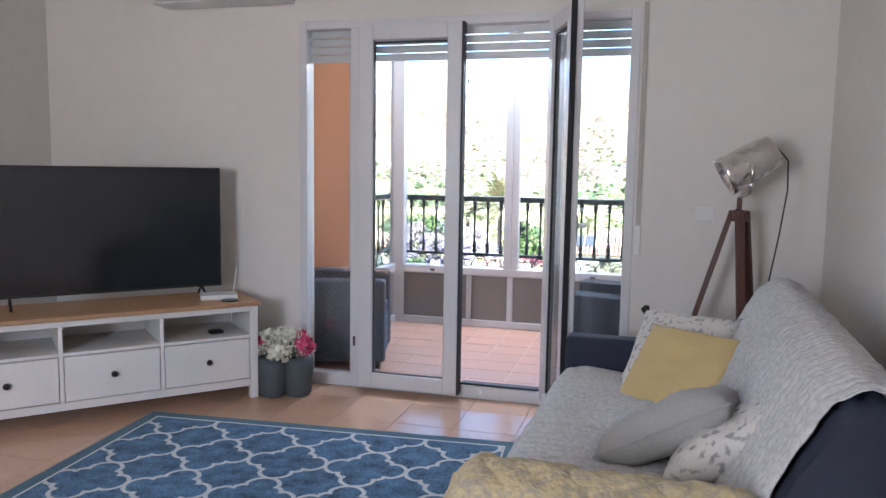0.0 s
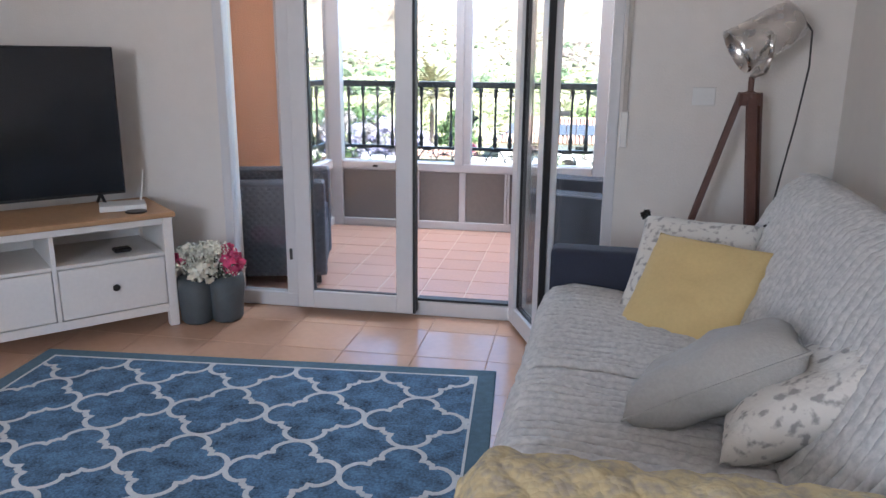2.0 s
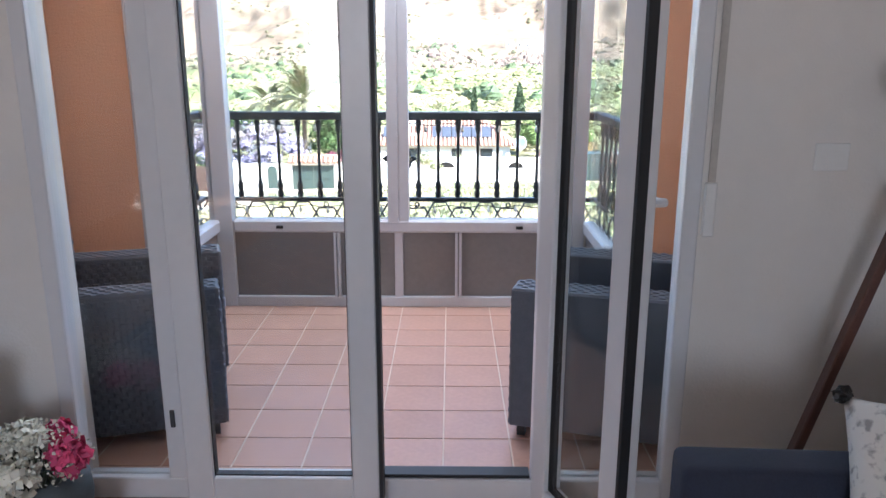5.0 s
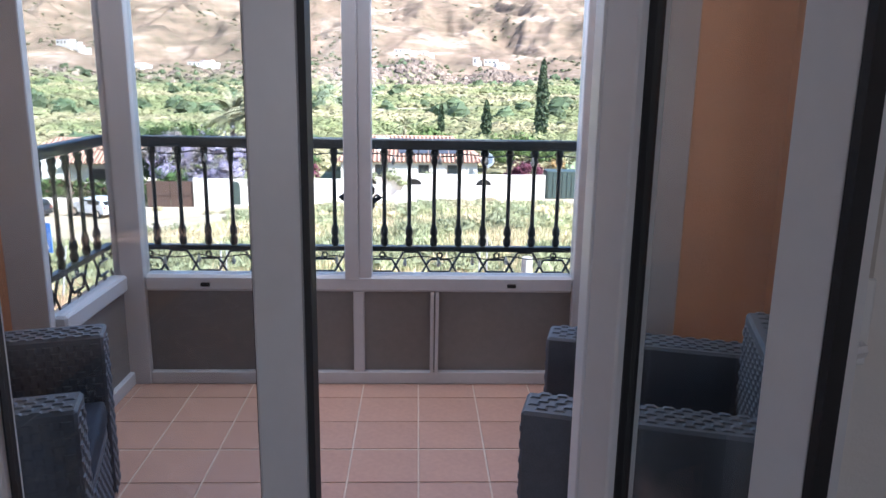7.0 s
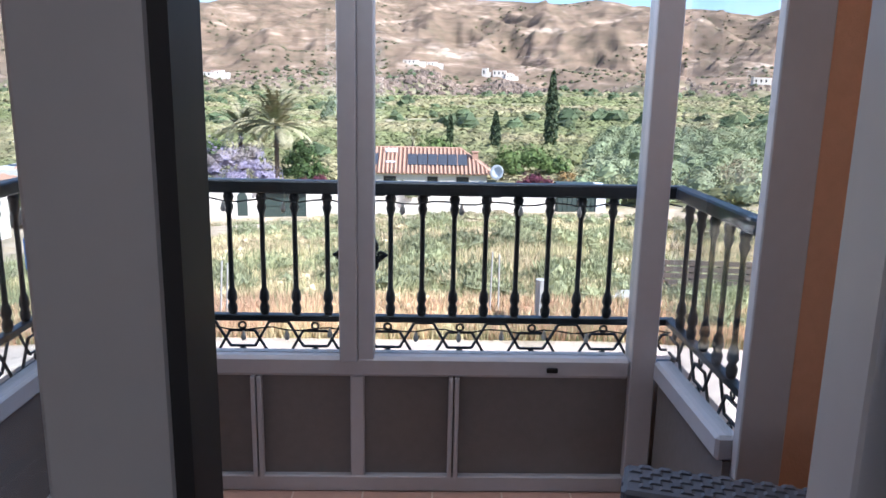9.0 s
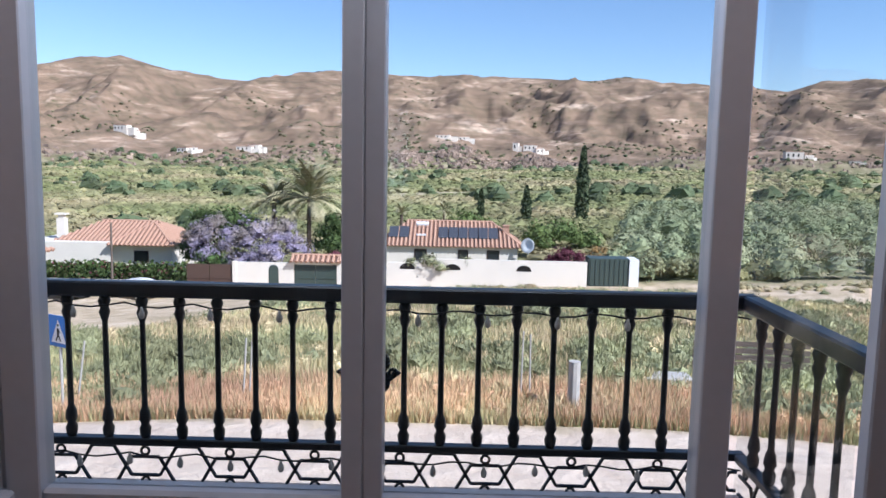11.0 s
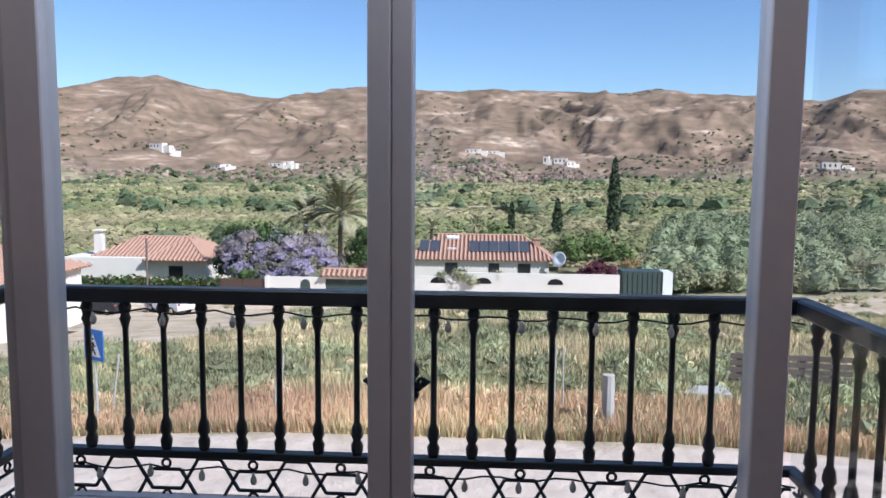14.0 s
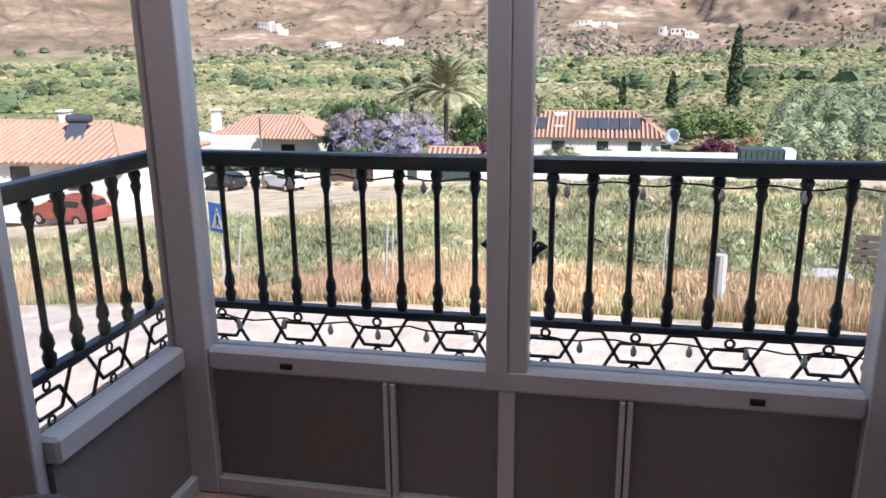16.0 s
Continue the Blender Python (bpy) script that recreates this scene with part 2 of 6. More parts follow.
for x0, x1 in ((DX0 + 0.05, -0.565), (0.70, DX1 - 0.05)):
    g = part("pane", boxes(((x0, YW + 0.02, 0.075), (x1, YW + 0.036, DZ - 0.05))), M_DGLASS, door, "fixed clear glass pane")
    g.visible_shadow = False
part("lock_cover", boxes(((-0.545, FY0 - 0.004, 0.26), (-0.53, FY0 + 0.004, 0.32)), bevel=0.002), M_DARKM, door, "small dark lock cover")
part("threshold", boxes(((0.14, FY0 + 0.012, 0.076), (0.62, FY1 - 0.005, 0.088))), M_GASKET, door, "dark metal threshold strip")
# roller shutter, let down a little outside the glass
sh = bmesh.new()
for i in range(5):
    box(sh, (DX0 + 0.03, FY1 + 0.01, 1.985 + i * 0.048), (DX1 - 0.03, FY1 + 0.025, 1.985 + i * 0.048 + 0.043), 0.005)
tagged(part("roller_shutter", sh, M_ALU, None, "white slatted roller shutter let down a little behind the door glass"), category="shutter")

# ---- glazed bay ----
bay = thing("window_1", "white aluminium glazing of the terrace bay on grey infill panels", "window")
bay["kind"] = "structure"
ZT = 2.5


def bar(name, lo, hi, bevel=0.004, mat=None):
    return part(name, boxes((lo, hi), bevel=bevel), mat or M_BAY_SHADE, bay)


bar("corner_post", (BX0, -0.045, 0.0), (-0.89, 0.045, ZT))
bar("corner_post", (1.03, -0.045, 0.0), (1.12, 0.045, ZT))
bar("middle_post", (0.0, -0.05, 0.5), (0.062, 0.04, ZT))
bar("middle_post", (0.063, -0.042, 0.5), (0.12, 0.04, ZT))
bar("middle_post_foot", (0.035, -0.035, 0.05), (0.085, 0.035, 0.445))
bar("sill_rail", (-0.89, -0.045, 0.445), (1.03, 0.045, 0.520), 0.012)
bar("base_rail", (-0.89, -0.04, 0.0), (1.03, 0.04, 0.06))
bar("head_rail", (BX0, -0.046, ZT), (BX1, 0.046, 2.6))
for x in (-0.315, 0.385):
    for dx in (0, 0.022):
        bar("slide_bar", (x + dx, -0.050, 0.06), (x + dx + 0.016, -0.02, 0.445), 0.002)
for x0, x1 in ((-0.89, 0.035), (0.085, 1.03)):
    part("infill_panel", boxes(((x0, -0.012, 0.06), (x1, 0.012, 0.445))), M_PANEL, bay, "flat grey infill panel")
for x0, x1 in ((-0.89, 0.0), (0.12, 1.03)):
    g = part("pane", boxes(((x0, -0.006, 0.52), (x1, 0.006, ZT))), M_GLASS, bay, "clear glass pane")
    g.visible_shadow = False
for s, xx in ((-1, BX0), (1, BX1)):
    a, b = (xx - 0.01, xx + 0.06) if s < 0 else (xx - 0.05, xx + 0.02)
    bar("side_sill_rail", (a, YF + 0.02, 0.445), (b, -0.045, 0.520), 0.01)
    bar("side_base_rail", (a, YF + 0.02, 0.0), (b, -0.045, 0.06))
    bar("side_head_rail", (a, YF + 0.02, ZT), (b, -0.046, 2.6))
    c = (a + b) / 2
    part("infill_panel", boxes(((c - 0.012, YF + 0.02, 0.06), (c + 0.012, -0.045, 0.445))), M_PANEL, bay, "flat grey infill panel")
    g = part("pane", boxes(((c - 0.006, YF + 0.02, 0.52), (c + 0.006, -0.045, ZT))), M_GLASS, bay, "clear glass pane")
    g.visible_shadow = False
    p0, p1 = (JL, -1.0) if s < 0 else (1.155, JR)
    bar("jamb_post", (p0, YF - 0.02, 0.0), (p1, YF + 0.021, 2.6))

# ---- iron balustrade ----
RY, RZ0, RZ1 = 0.12, 0.46, 1.12
RX0, RX1 = -1.10, 1.21


def baluster_bm():
    return lathe(bmesh.new(), [(0.012, 0.0), (0.017, 0.01), (0.019, 0.03), (0.012, 0.045), (0.019, 0.06), (0.016, 0.085), (0.0095, 0.10), (0.009, 0.37),
                               (0.012, 0.38), (0.018, 0.40), (0.013, 0.412), (0.020, 0.435), (0.014, 0.45)], 8)


def lace(bm, to, length, start, pitch=0.268, z0=0.458, z1=0.60):
    """The pierced band: two bent bars that cross, with a ring above and below each eye; start is where the first eye lies."""
    zm, t, h = (z0 + z1) / 2, 0.0058, (z1 - z0) / 2

    def clipped(pts):
        out = []
        for (ua, za), (ub, zb) in zip(pts, pts[1:]):
            if ub <= 0 or ua >= length:
                continue
            ca, cb = max(ua, 0), min(ub, length)
            za2, zb2 = za + (zb - za) * (ca - ua) / (ub - ua), za + (zb - za) * (cb - ua) / (ub - ua)
            rod(bm, to(ca, za2), to(cb, zb2), t, 5)

    u = start
    while u < length + pitch:
        for s in (1, -1):
            a, b = zm + s * h * 0.42, zm - s * (h - 0.006)
            clipped([(u - 0.045, a), (u + 0.045, a), (u + pitch / 2 - 0.035, b), (u + pitch / 2 + 0.035, b), (u + pitch - 0.045, a)])
            if 0.02 < u < length - 0.02:
                ring = [(u + math.cos(k * math.pi / 5) * 0.013, zm + s * (h * 0.42 + 0.020) + math.sin(k * math.pi / 5) * 0.013) for k in range(11)]
                tube(bm, [to(x, z) for x, z in ring], 0.0045, 4)
        u += pitch
    return bm


rail = thing("balustrade", "black wrought iron balcony railing outside the bay glazing", "railing", (0, 0, 0))
bal = baluster_bm()
first = None


def baluster(x, y):
    global first
    if first is None:
        first = part("baluster", bal, M_IRON, rail, smooth=True)
        ob = first
    else:
        ob = new("baluster", first.data)
        ob.parent = rail
    ob.location = (x, y, 0.623)
    return ob


for i in range(8):
    baluster(-0.874 + i * 0.1165, RY)
    baluster(0.170 + i * 0.1145, RY)
for i in range(1, 7):
    baluster(RX0, RY - i * 0.116)
    baluster(RX1, RY - i * 0.116)
part("handrail", boxes(((RX0 - 0.025, RY - 0.025, 1.073), (RX1 + 0.025, RY + 0.025, RZ1)), ((RX0 - 0.025, YF + 0.02, 1.0735), (RX0 + 0.025, RY - 0.0255, RZ1)),
                       ((RX1 - 0.025, YF + 0.02, 1.0735), (RX1 + 0.025, RY - 0.0255, RZ1)), bevel=0.006), M_IRON, rail)
part("lower_rail", boxes(((RX0 - 0.018, RY - 0.018, 0.600), (RX1 + 0.018, RY + 0.018, 0.624)), ((RX0 - 0.018, YF + 0.02, 0.6005), (RX0 + 0.018, RY - 0.0185, 0.624)),
                         ((RX1 - 0.018, YF + 0.02, 0.6005), (RX1 + 0.018, RY - 0.0185, 0.624)),
                         ((RX0 - 0.018, RY - 0.015, 0.44), (RX1 + 0.018, RY + 0.015, 0.458)), ((RX0 - 0.018, YF + 0.02, 0.4405), (RX0 + 0.018, RY - 0.0155, 0.458)),
                         ((RX1 - 0.018, YF + 0.02, 0.4405), (RX1 + 0.018, RY - 0.0155, 0.458)), bevel=0.003), M_IRON, rail)
lb = bmesh.new()
lace(lb, lambda u, z: (RX0 + u, RY, z), RX1 - RX0, -0.08)
lace(lb, lambda u, z: (RX0, RY - u, z), 0.74, 0.07)
lace(lb, lambda u, z: (RX1, RY - u, z), 0.74, 0.07)
part("lace_band", lb, M_IRON, rail, "pierced band of crossing hexagons and rings")
ros = bmesh.new()
for k in range(4):
    a = k * math.pi / 2
    cx, cz = 0.060 + 0.046 * math.cos(a + math.pi / 4), 0.85 + 0.046 * math.sin(a + math.pi / 4)
    tube(ros, [(cx + 0.027 * math.cos(j * math.pi / 5), RY, cz + 0.027 * math.sin(j * math.pi / 5)) for j in range(11)], 0.010, 6)
    tube(ros, [(0.060 + (0.018 + 0.008 * j) * math.cos(a + 0.30 * math.sin(j * 0.8)), RY, 0.85 + (0.018 + 0.008 * j) * math.sin(a + 0.30 * math.sin(j * 0.8))) for j in range(9)], 0.009, 6)
    tube(ros, [(0.060 + 0.075 * math.cos(a) + 0.012 * math.cos(j * math.pi / 5), RY, 0.85 + 0.075 * math.sin(a) + 0.012 * math.sin(j * math.pi / 5)) for j in range(11)], 0.006, 6)
    ex, ez = 0.060 + 0.100 * math.cos(a), 0.85 + 0.100 * math.sin(a)
    rod(ros, (0.060 + 0.085 * math.cos(a), RY, 0.85 + 0.085 * math.sin(a)), (ex, RY, ez), 0.013, 8, 0.003)
rod(ros, (0.060, RY, 0.62), (0.060, RY, 1.08), 0.009)
part("rosette", ros, M_IRON, rail, "cast iron rosette on a bar")
# concrete kerb that carries the balustrade
structure("terrace_kerb", boxes(((RX0 - 0.06, 0.05, -0.25), (RX1 + 0.06, 0.22, 0.44)), ((RX0 - 0.06, YF + 0.02, -0.25), (BX0 - 0.005, 0.05, 0.44)), ((BX1 + 0.005, YF + 0.02, -0.25), (RX1 + 0.06, 0.05, 0.44))),
          M_CREAM, "low rendered parapet under the railing")

# ---- the land ----
RIDGE = ((-75, 5.2), (-60, 5.4), (-45, 5.0), (-32.3, 5.4), (-29.8, 5.2), (-27.1, 5.85), (-24.0, 6.3), (-22.3, 5.9), (-20.0, 5.5), (-17.6, 5.1), (-15.6, 5.1), (-13.2, 5.45), (-9.8, 5.95),
         (-6.4, 5.75), (-1.3, 5.8), (4.3, 5.65), (7.3, 5.5), (12.2, 5.7), (14.6, 5.3), (19.3, 5.1), (22.9, 4.7), (25.7, 5.25), (28.6, 5.2), (40, 5.6), (60, 5.2), (75, 5))
AZ = [a for a, e in RIDGE]
EL = [e for a, e in RIDGE]


def smooth(a, b, x):
    t = min(1, max(0, (x - a) / (b - a)))
    return t * t * (3 - 2 * t)


def ground_z(x, y):
    """Height of the land: street, slope down to the lane, flat valley, foothills and bare hills."""
    d = math.hypot(x, y)
    az = math.degrees(math.atan2(x, max(y, 0.01))) if y > 0 else (75 if x > 0 else -75)
    z = -3.4 - 5.86 * min(1, max(0, (d - 12) / 48)) + 0.03 * min(max(x, -60), 60) * smooth(20, 60, d) - 0.3 * smooth(60, 110, d) + 3.4 * smooth(150, 560, d)
    if d > 16:
        z += 0.22 * smooth(16, 30, d) * noise.noise(Vector((x * 0.13, y * 0.13, 0)))
    if d > 480:
        f = smooth(520, 1500, d) ** 1.15
        ridge = 8 + 1500 * math.tan(radians(float(np.interp(az, AZ, EL))))
        q = Vector((x * 0.0066, y * 0.0029, 0))
        r, amp = 0.0, 1.0
        for _ in range(6):
            r += amp * (1 - abs(noise.noise(q)) * 2.2)
            amp *= 0.52
            q = Vector((q.x * 2.05 + 3.1, q.y * 2.3 + 1.7, 0))
        g = f * (1 - f) * 4
        z += ridge * f + (r - 1.2) * (24 * g + 1.2 + 6 * smooth(480, 620, d) * (1 - f))
        z += (6 + 7 * smooth(-7, -3, az) * (1 - smooth(8, 12, az))) * smooth(560, 590, d) * (1 - f) * smooth(0.0, 0.3, noise.noise(Vector((x * 0.006, 0, 9))) + 0.3)
        z -= smooth(1550, 2600, d) * 130
    return z


def build_ground():
    azs = [radians(a) for a in np.concatenate([np.arange(-180, -42, 6), np.arange(-42, 44, 0.25), np.arange(44, 180, 6)])]
    ds = [0.0] + list(np.concatenate([np.arange(3, 70, 1.0), np.geomspace(70, 480, 60), np.arange(486, 1600, 7), np.geomspace(1620, 4500, 14)]))
    verts, faces = [(0, 0, ground_z(0, 0))], []
    na = len(azs)
    for d in ds[1:]:
        for a in azs:
            x, y = d * math.sin(a), d * math.cos(a)
            verts.append((x, y, ground_z(x, y)))
    for j in range(na):
        faces.append((0, 1 + (j + 1) % na, 1 + j))
    for i in range(len(ds) - 2):
        for j in range(na):
            a, b = 1 + i * na + j, 1 + i * na + (j + 1) % na
            faces.append((a, b, b + na, a + na))
    me = bpy.data.meshes.new("ground")
    me.from_pydata(verts, [], faces)
    for p in me.polygons:
        p.use_smooth = True
    return me


def ground_material():
    m = bpy.data.materials.new("dry_land")
    m.use_nodes = True
    nt = m.node_tree
    N, L = nt.nodes.new, nt.links.new
    b = nt.nodes["Principled BSDF"]
    b.inputs["Roughness"].default_value = 0.95
    b.inputs["Specular IOR Level"].default_value = 0.1
    tc = N("ShaderNodeTexCoord")
    sep = N("ShaderNodeSeparateXYZ")
    L(tc.outputs["Object"], sep.inputs[0])

    def noise_at(scale, detail=6, rough=0.6):
        n = N("ShaderNodeTexNoise")
        n.inputs["Scale"].default_value = scale
        n.inputs["Detail"].default_value = detail
        n.inputs["Roughness"].default_value = rough
        L(tc.outputs["Object"], n.inputs["Vector"])
        return n.outputs[0]

    def ramp(src, stops):
        r = N("ShaderNodeValToRGB")
        L(src, r.inputs[0])
        e = r.color_ramp.elements
        while len(e) < len(stops):
            e.new(0.5)
        for el, (p, c) in zip(e, stops):
            el.position, el.color = p, (*c, 1)
        return r.outputs[0]

    def mix(f, a, c):
        x = N("ShaderNodeMix")
        x.data_type = "RGBA"
        L(f, x.inputs[0])
        L(a, x.inputs[6])
        L(c, x.inputs[7])
        return x.outputs[2]

    def mapped(src, a, c):
        r = N("ShaderNodeMapRange")
        r.inputs["From Min"].default_value, r.inputs["From Max"].default_value = a, c
        L(src, r.inputs["Value"])
        return r.outputs[0]

    def math_node(op, a, c):
        x = N("ShaderNodeMath")
        x.operation = op
        for i, v in enumerate((a, c)):
            if isinstance(v, (int, float)):
                x.inputs[i].default_value = v
            else:
                L(v, x.inputs[i])
        return x.outputs[0]

    vl = N("ShaderNodeVectorMath")
    vl.operation = "LENGTH"
    L(tc.outputs["Object"], vl.inputs[0])
    dist = vl.outputs["Value"]
    # street, field, lane
    street = ramp(noise_at(1.5), ((0.3, (0.50, 0.40, 0.32)), (0.7, (0.62, 0.52, 0.43))))
    field = ramp(noise_at(0.35, 8, 0.7), ((0.35, (0.15, 0.14, 0.07)), (0.5, (0.32, 0.26, 0.15)), (0.65, (0.50, 0.40, 0.25))))
    lane = ramp(noise_at(0.5, 9, 0.75), ((0.38, (0.34, 0.28, 0.17)), (0.50, (0.54, 0.42, 0.29)), (0.62, (0.62, 0.50, 0.37))))
    valley = ramp(noise_at(0.03, 10, 0.75), ((0.35, (0.12, 0.13, 0.06)), (0.48, (0.21, 0.20, 0.10)), (0.60, (0.44, 0.37, 0.24))))
    zz = N("ShaderNodeMapping")
    zz.inputs["Scale"].default_value = (0.6, 0.25, 3.0)
    L(tc.outputs["Object"], zz.inputs["Vector"])
    strata = N("ShaderNodeTexNoise")
    strata.inputs["Scale"].default_value = 0.022
    strata.inputs["Detail"].default_value = 12
    strata.inputs["Roughness"].default_value = 0.78
    L(zz.outputs[0], strata.inputs["Vector"])
    hills = ramp(strata.outputs[0], ((0.36, (0.14, 0.10, 0.07)), (0.46, (0.225, 0.155, 0.105)), (0.55, (0.30, 0.205, 0.14)), (0.64, (0.60, 0.45, 0.33))))
    scrub = ramp(noise_at(0.05, 10, 0.85), ((0.47, (0.0, 0.0, 0.0)), (0.60, (1, 1, 1))))
    dark = N("ShaderNodeRGB")
    dark.outputs[0].default_value = (0.105, 0.090, 0.055, 1)
    hills = mix(math_node("MULTIPLY", scrub, 0.7), hills, dark.outputs[0])
    wob = math_node("MULTIPLY", math_node("SUBTRACT", noise_at(0.6), 0.5), 3.0)
    yy = math_node("ADD", sep.outputs[1], wob)
    c = mix(mapped(yy, 11.0, 11.8), street, field)
    # bare dirt yard to the left of the field, a lane along its far side
    edge = N("ShaderNodeMapRange")
    edge.interpolation_type = "SMOOTHSTEP"
    edge.inputs["From Min"].default_value, edge.inputs["From Max"].default_value = -14, -7
    edge.inputs["To Min"].default_value, edge.inputs["To Max"].default_value = 25, 50
    L(sep.outputs[0], edge.inputs["Value"])
    c = mix(mapped(math_node("SUBTRACT", yy, edge.outputs[0]), 0, 1.5), c, lane)
    wob2 = math_node("MULTIPLY", math_node("SUBTRACT", noise_at(0.01, 4), 0.5), 120)
    c = mix(mapped(yy, 60, 63), c, valley)
    c = mix(mapped(math_node("ADD", dist, wob2), 560, 640), c, hills)
    L(c, b.inputs["Base Color"])
    bp = N("ShaderNodeBump")
    bp.inputs["Strength"].default_value = 0.6
    bp.inputs["Distance"].default_value = 0.25
    relief = math_node("MULTIPLY", math_node("MULTIPLY", noise_at(0.035, 10, 0.7), mapped(dist, 520, 760)), 13.0)
    L(math_node("ADD", noise_at(1.5, 8), relief), bp.inputs["Height"])
    L(bp.outputs[0], b.inputs["Normal"])
    return m


gm = build_ground()
gm.materials.append(ground_material())
tagged(new("ground", gm), "dusty street, rough grass field, green valley and bare brown hills", kind="structure")

# ---- more materials ----
def foliage_material(name, color, vary=0.45, rough=0.7, hue=0.03, second=None, patch_scale=0.03, share=(0.45, 0.6)):
    m = bpy.data.materials.new(name)
    m.use_nodes = True
    nt = m.node_tree
    N, L = nt.nodes.new, nt.links.new
    b = nt.nodes["Principled BSDF"]
    b.inputs["Roughness"].default_value = rough
    b.inputs["Specular IOR Level"].default_value = 0.2
    g = N("ShaderNodeNewGeometry")
    tc = N("ShaderNodeTexCoord")
    n = N("ShaderNodeTexNoise")
    n.inputs["Scale"].default_value = 0.15
    L(tc.outputs["Object"], n.inputs["Vector"])
    r = N("ShaderNodeMapRange")
    r.inputs["To Min"].default_value, r.inputs["To Max"].default_value = 1 - vary, 1 + vary
    L(g.outputs["Random Per Island"], r.inputs["Value"])
    r2 = N("ShaderNodeMapRange")
    r2.inputs["From Min"].default_value, r2.inputs["From Max"].default_value = 0.3, 0.7
    r2.inputs["To Min"].default_value, r2.inputs["To Max"].default_value = 0.75, 1.25
    L(n.outputs[0], r2.inputs["Value"])
    mu = N("ShaderNodeMath")
    mu.operation = "MULTIPLY"
    L(r.outputs[0], mu.inputs[0])
    L(r2.outputs[0], mu.inputs[1])
    h = N("ShaderNodeHueSaturation")
    h.inputs["Color"].default_value = (*color, 1)
    if second:
        pn = N("ShaderNodeTexNoise")
        pn.inputs["Scale"].default_value = patch_scale
        pn.inputs["Detail"].default_value = 5
        L(tc.outputs["Object"], pn.inputs["Vector"])
        pr = N("ShaderNodeValToRGB")
        pr.color_ramp.elements[0].position, pr.color_ramp.elements[0].color = share[0], (*color, 1)
        pr.color_ramp.elements[1].position, pr.color_ramp.elements[1].color = share[1], (*second, 1)
        L(pn.outputs[0], pr.inputs[0])
        L(pr.outputs[0], h.inputs["Color"])
    L(mu.outputs[0], h.inputs["Value"])
    hr = N("ShaderNodeMapRange")
    hr.inputs["To Min"].default_value, hr.inputs["To Max"].default_value = 0.5 - hue, 0.5 + hue
    L(n.outputs[0], hr.inputs["Value"])
    L(hr.outputs[0], h.inputs["Hue"])
    L(h.outputs[0], b.inputs["Base Color"])
    return m


def cloth(name, color, dark, scale=70, rough=0.9, rib=1.0, share=(0.36, 0.62), big=0.0):
    """Woven or quilted cloth: a fine print of two tones and small puckers; big adds printed medallions."""
    m = bpy.data.materials.new(name)
    m.use_nodes = True
    nt = m.node_tree
    N, L = nt.nodes.new, nt.links.new
    b = nt.nodes["Principled BSDF"]
    b.inputs["Roughness"].default_value = rough
    b.inputs["Specular IOR Level"].default_value = 0.2
    tc = N("ShaderNodeTexCoord")
    n = N("ShaderNodeTexNoise")
    n.inputs["Scale"].default_value = scale
    n.inputs["Detail"].default_value = 3
    L(tc.outputs["Object"], n.inputs["Vector"])
    src = n.outputs[0]
    if big:
        wv = N("ShaderNodeTexVoronoi")
        wv.inputs["Scale"].default_value = big
        L(tc.outputs["Object"], wv.inputs["Vector"])
        sn = N("ShaderNodeMath")
        sn.operation = "SINE"
        mm = N("ShaderNodeMath")
        mm.operation = "MULTIPLY"
        mm.inputs[1].default_value = 34
        L(wv.outputs["Distance"], mm.inputs[0])
        L(mm.outputs[0], sn.inputs[0])
        ad = N("ShaderNodeMath")
        ad.operation = "MULTIPLY_ADD"
        ad.inputs[1].default_value = 0.06
        L(sn.outputs[0], ad.inputs[0])
        L(src, ad.inputs[2])
        src = ad.outputs[0]
    r = N("ShaderNodeValToRGB")
    r.color_ramp.elements[0].position, r.color_ramp.elements[0].color = share[0], (*dark, 1)
    r.color_ramp.elements[1].position, r.color_ramp.elements[1].color = share[1], (*color, 1)
    L(src, r.inputs[0])
    L(r.outputs[0], b.inputs["Base Color"])
    v = N("ShaderNodeTexVoronoi")
    v.inputs["Scale"].default_value = 75
    L(tc.outputs["Object"], v.inputs["Vector"])
    bp = N("ShaderNodeBump")
    bp.inputs["Strength"].default_value = 0.6 * rib
    bp.inputs["Distance"].default_value = 0.006
    L(v.outputs["Distance"], bp.inputs["Height"])
    bp.invert = True
    L(bp.outputs[0], b.inputs["Normal"])
    return m


M_OAK = material("oiled_oak", (0.42, 0.25, 0.13), 0.45, vary=0.12, scale=5, bump=0.05)
M_DARK = material("dark_metal", (0.03, 0.027, 0.025), 0.4, metal=0.6)
M_WICKER = material("dark_wicker", (0.080, 0.084, 0.100), 0.55, vary=0.2, scale=30)
M_RUG = material("blue_rug_pile", (0.085, 0.165, 0.27), 0.95, vary=0.85, scale=14, bump=0.8, bump_scale=250)
M_RUGE = material("blue_rug_edge", (0.085, 0.150, 0.20), 0.95, vary=0.3, scale=40, bump=0.5, bump_scale=250)
M_RUGP = material("pale_rug_pile", (0.60, 0.62, 0.63), 0.95, vary=0.12, scale=40, bump=0.5, bump_scale=250)
M_THROW = cloth("grey_quilt", (0.53, 0.525, 0.51), (0.42, 0.42, 0.415), 60, rib=0.6)
M_YQUILT = cloth("yellow_floral_quilt", (0.50, 0.42, 0.25), (0.36, 0.32, 0.25), 40, share=(0.36, 0.56))
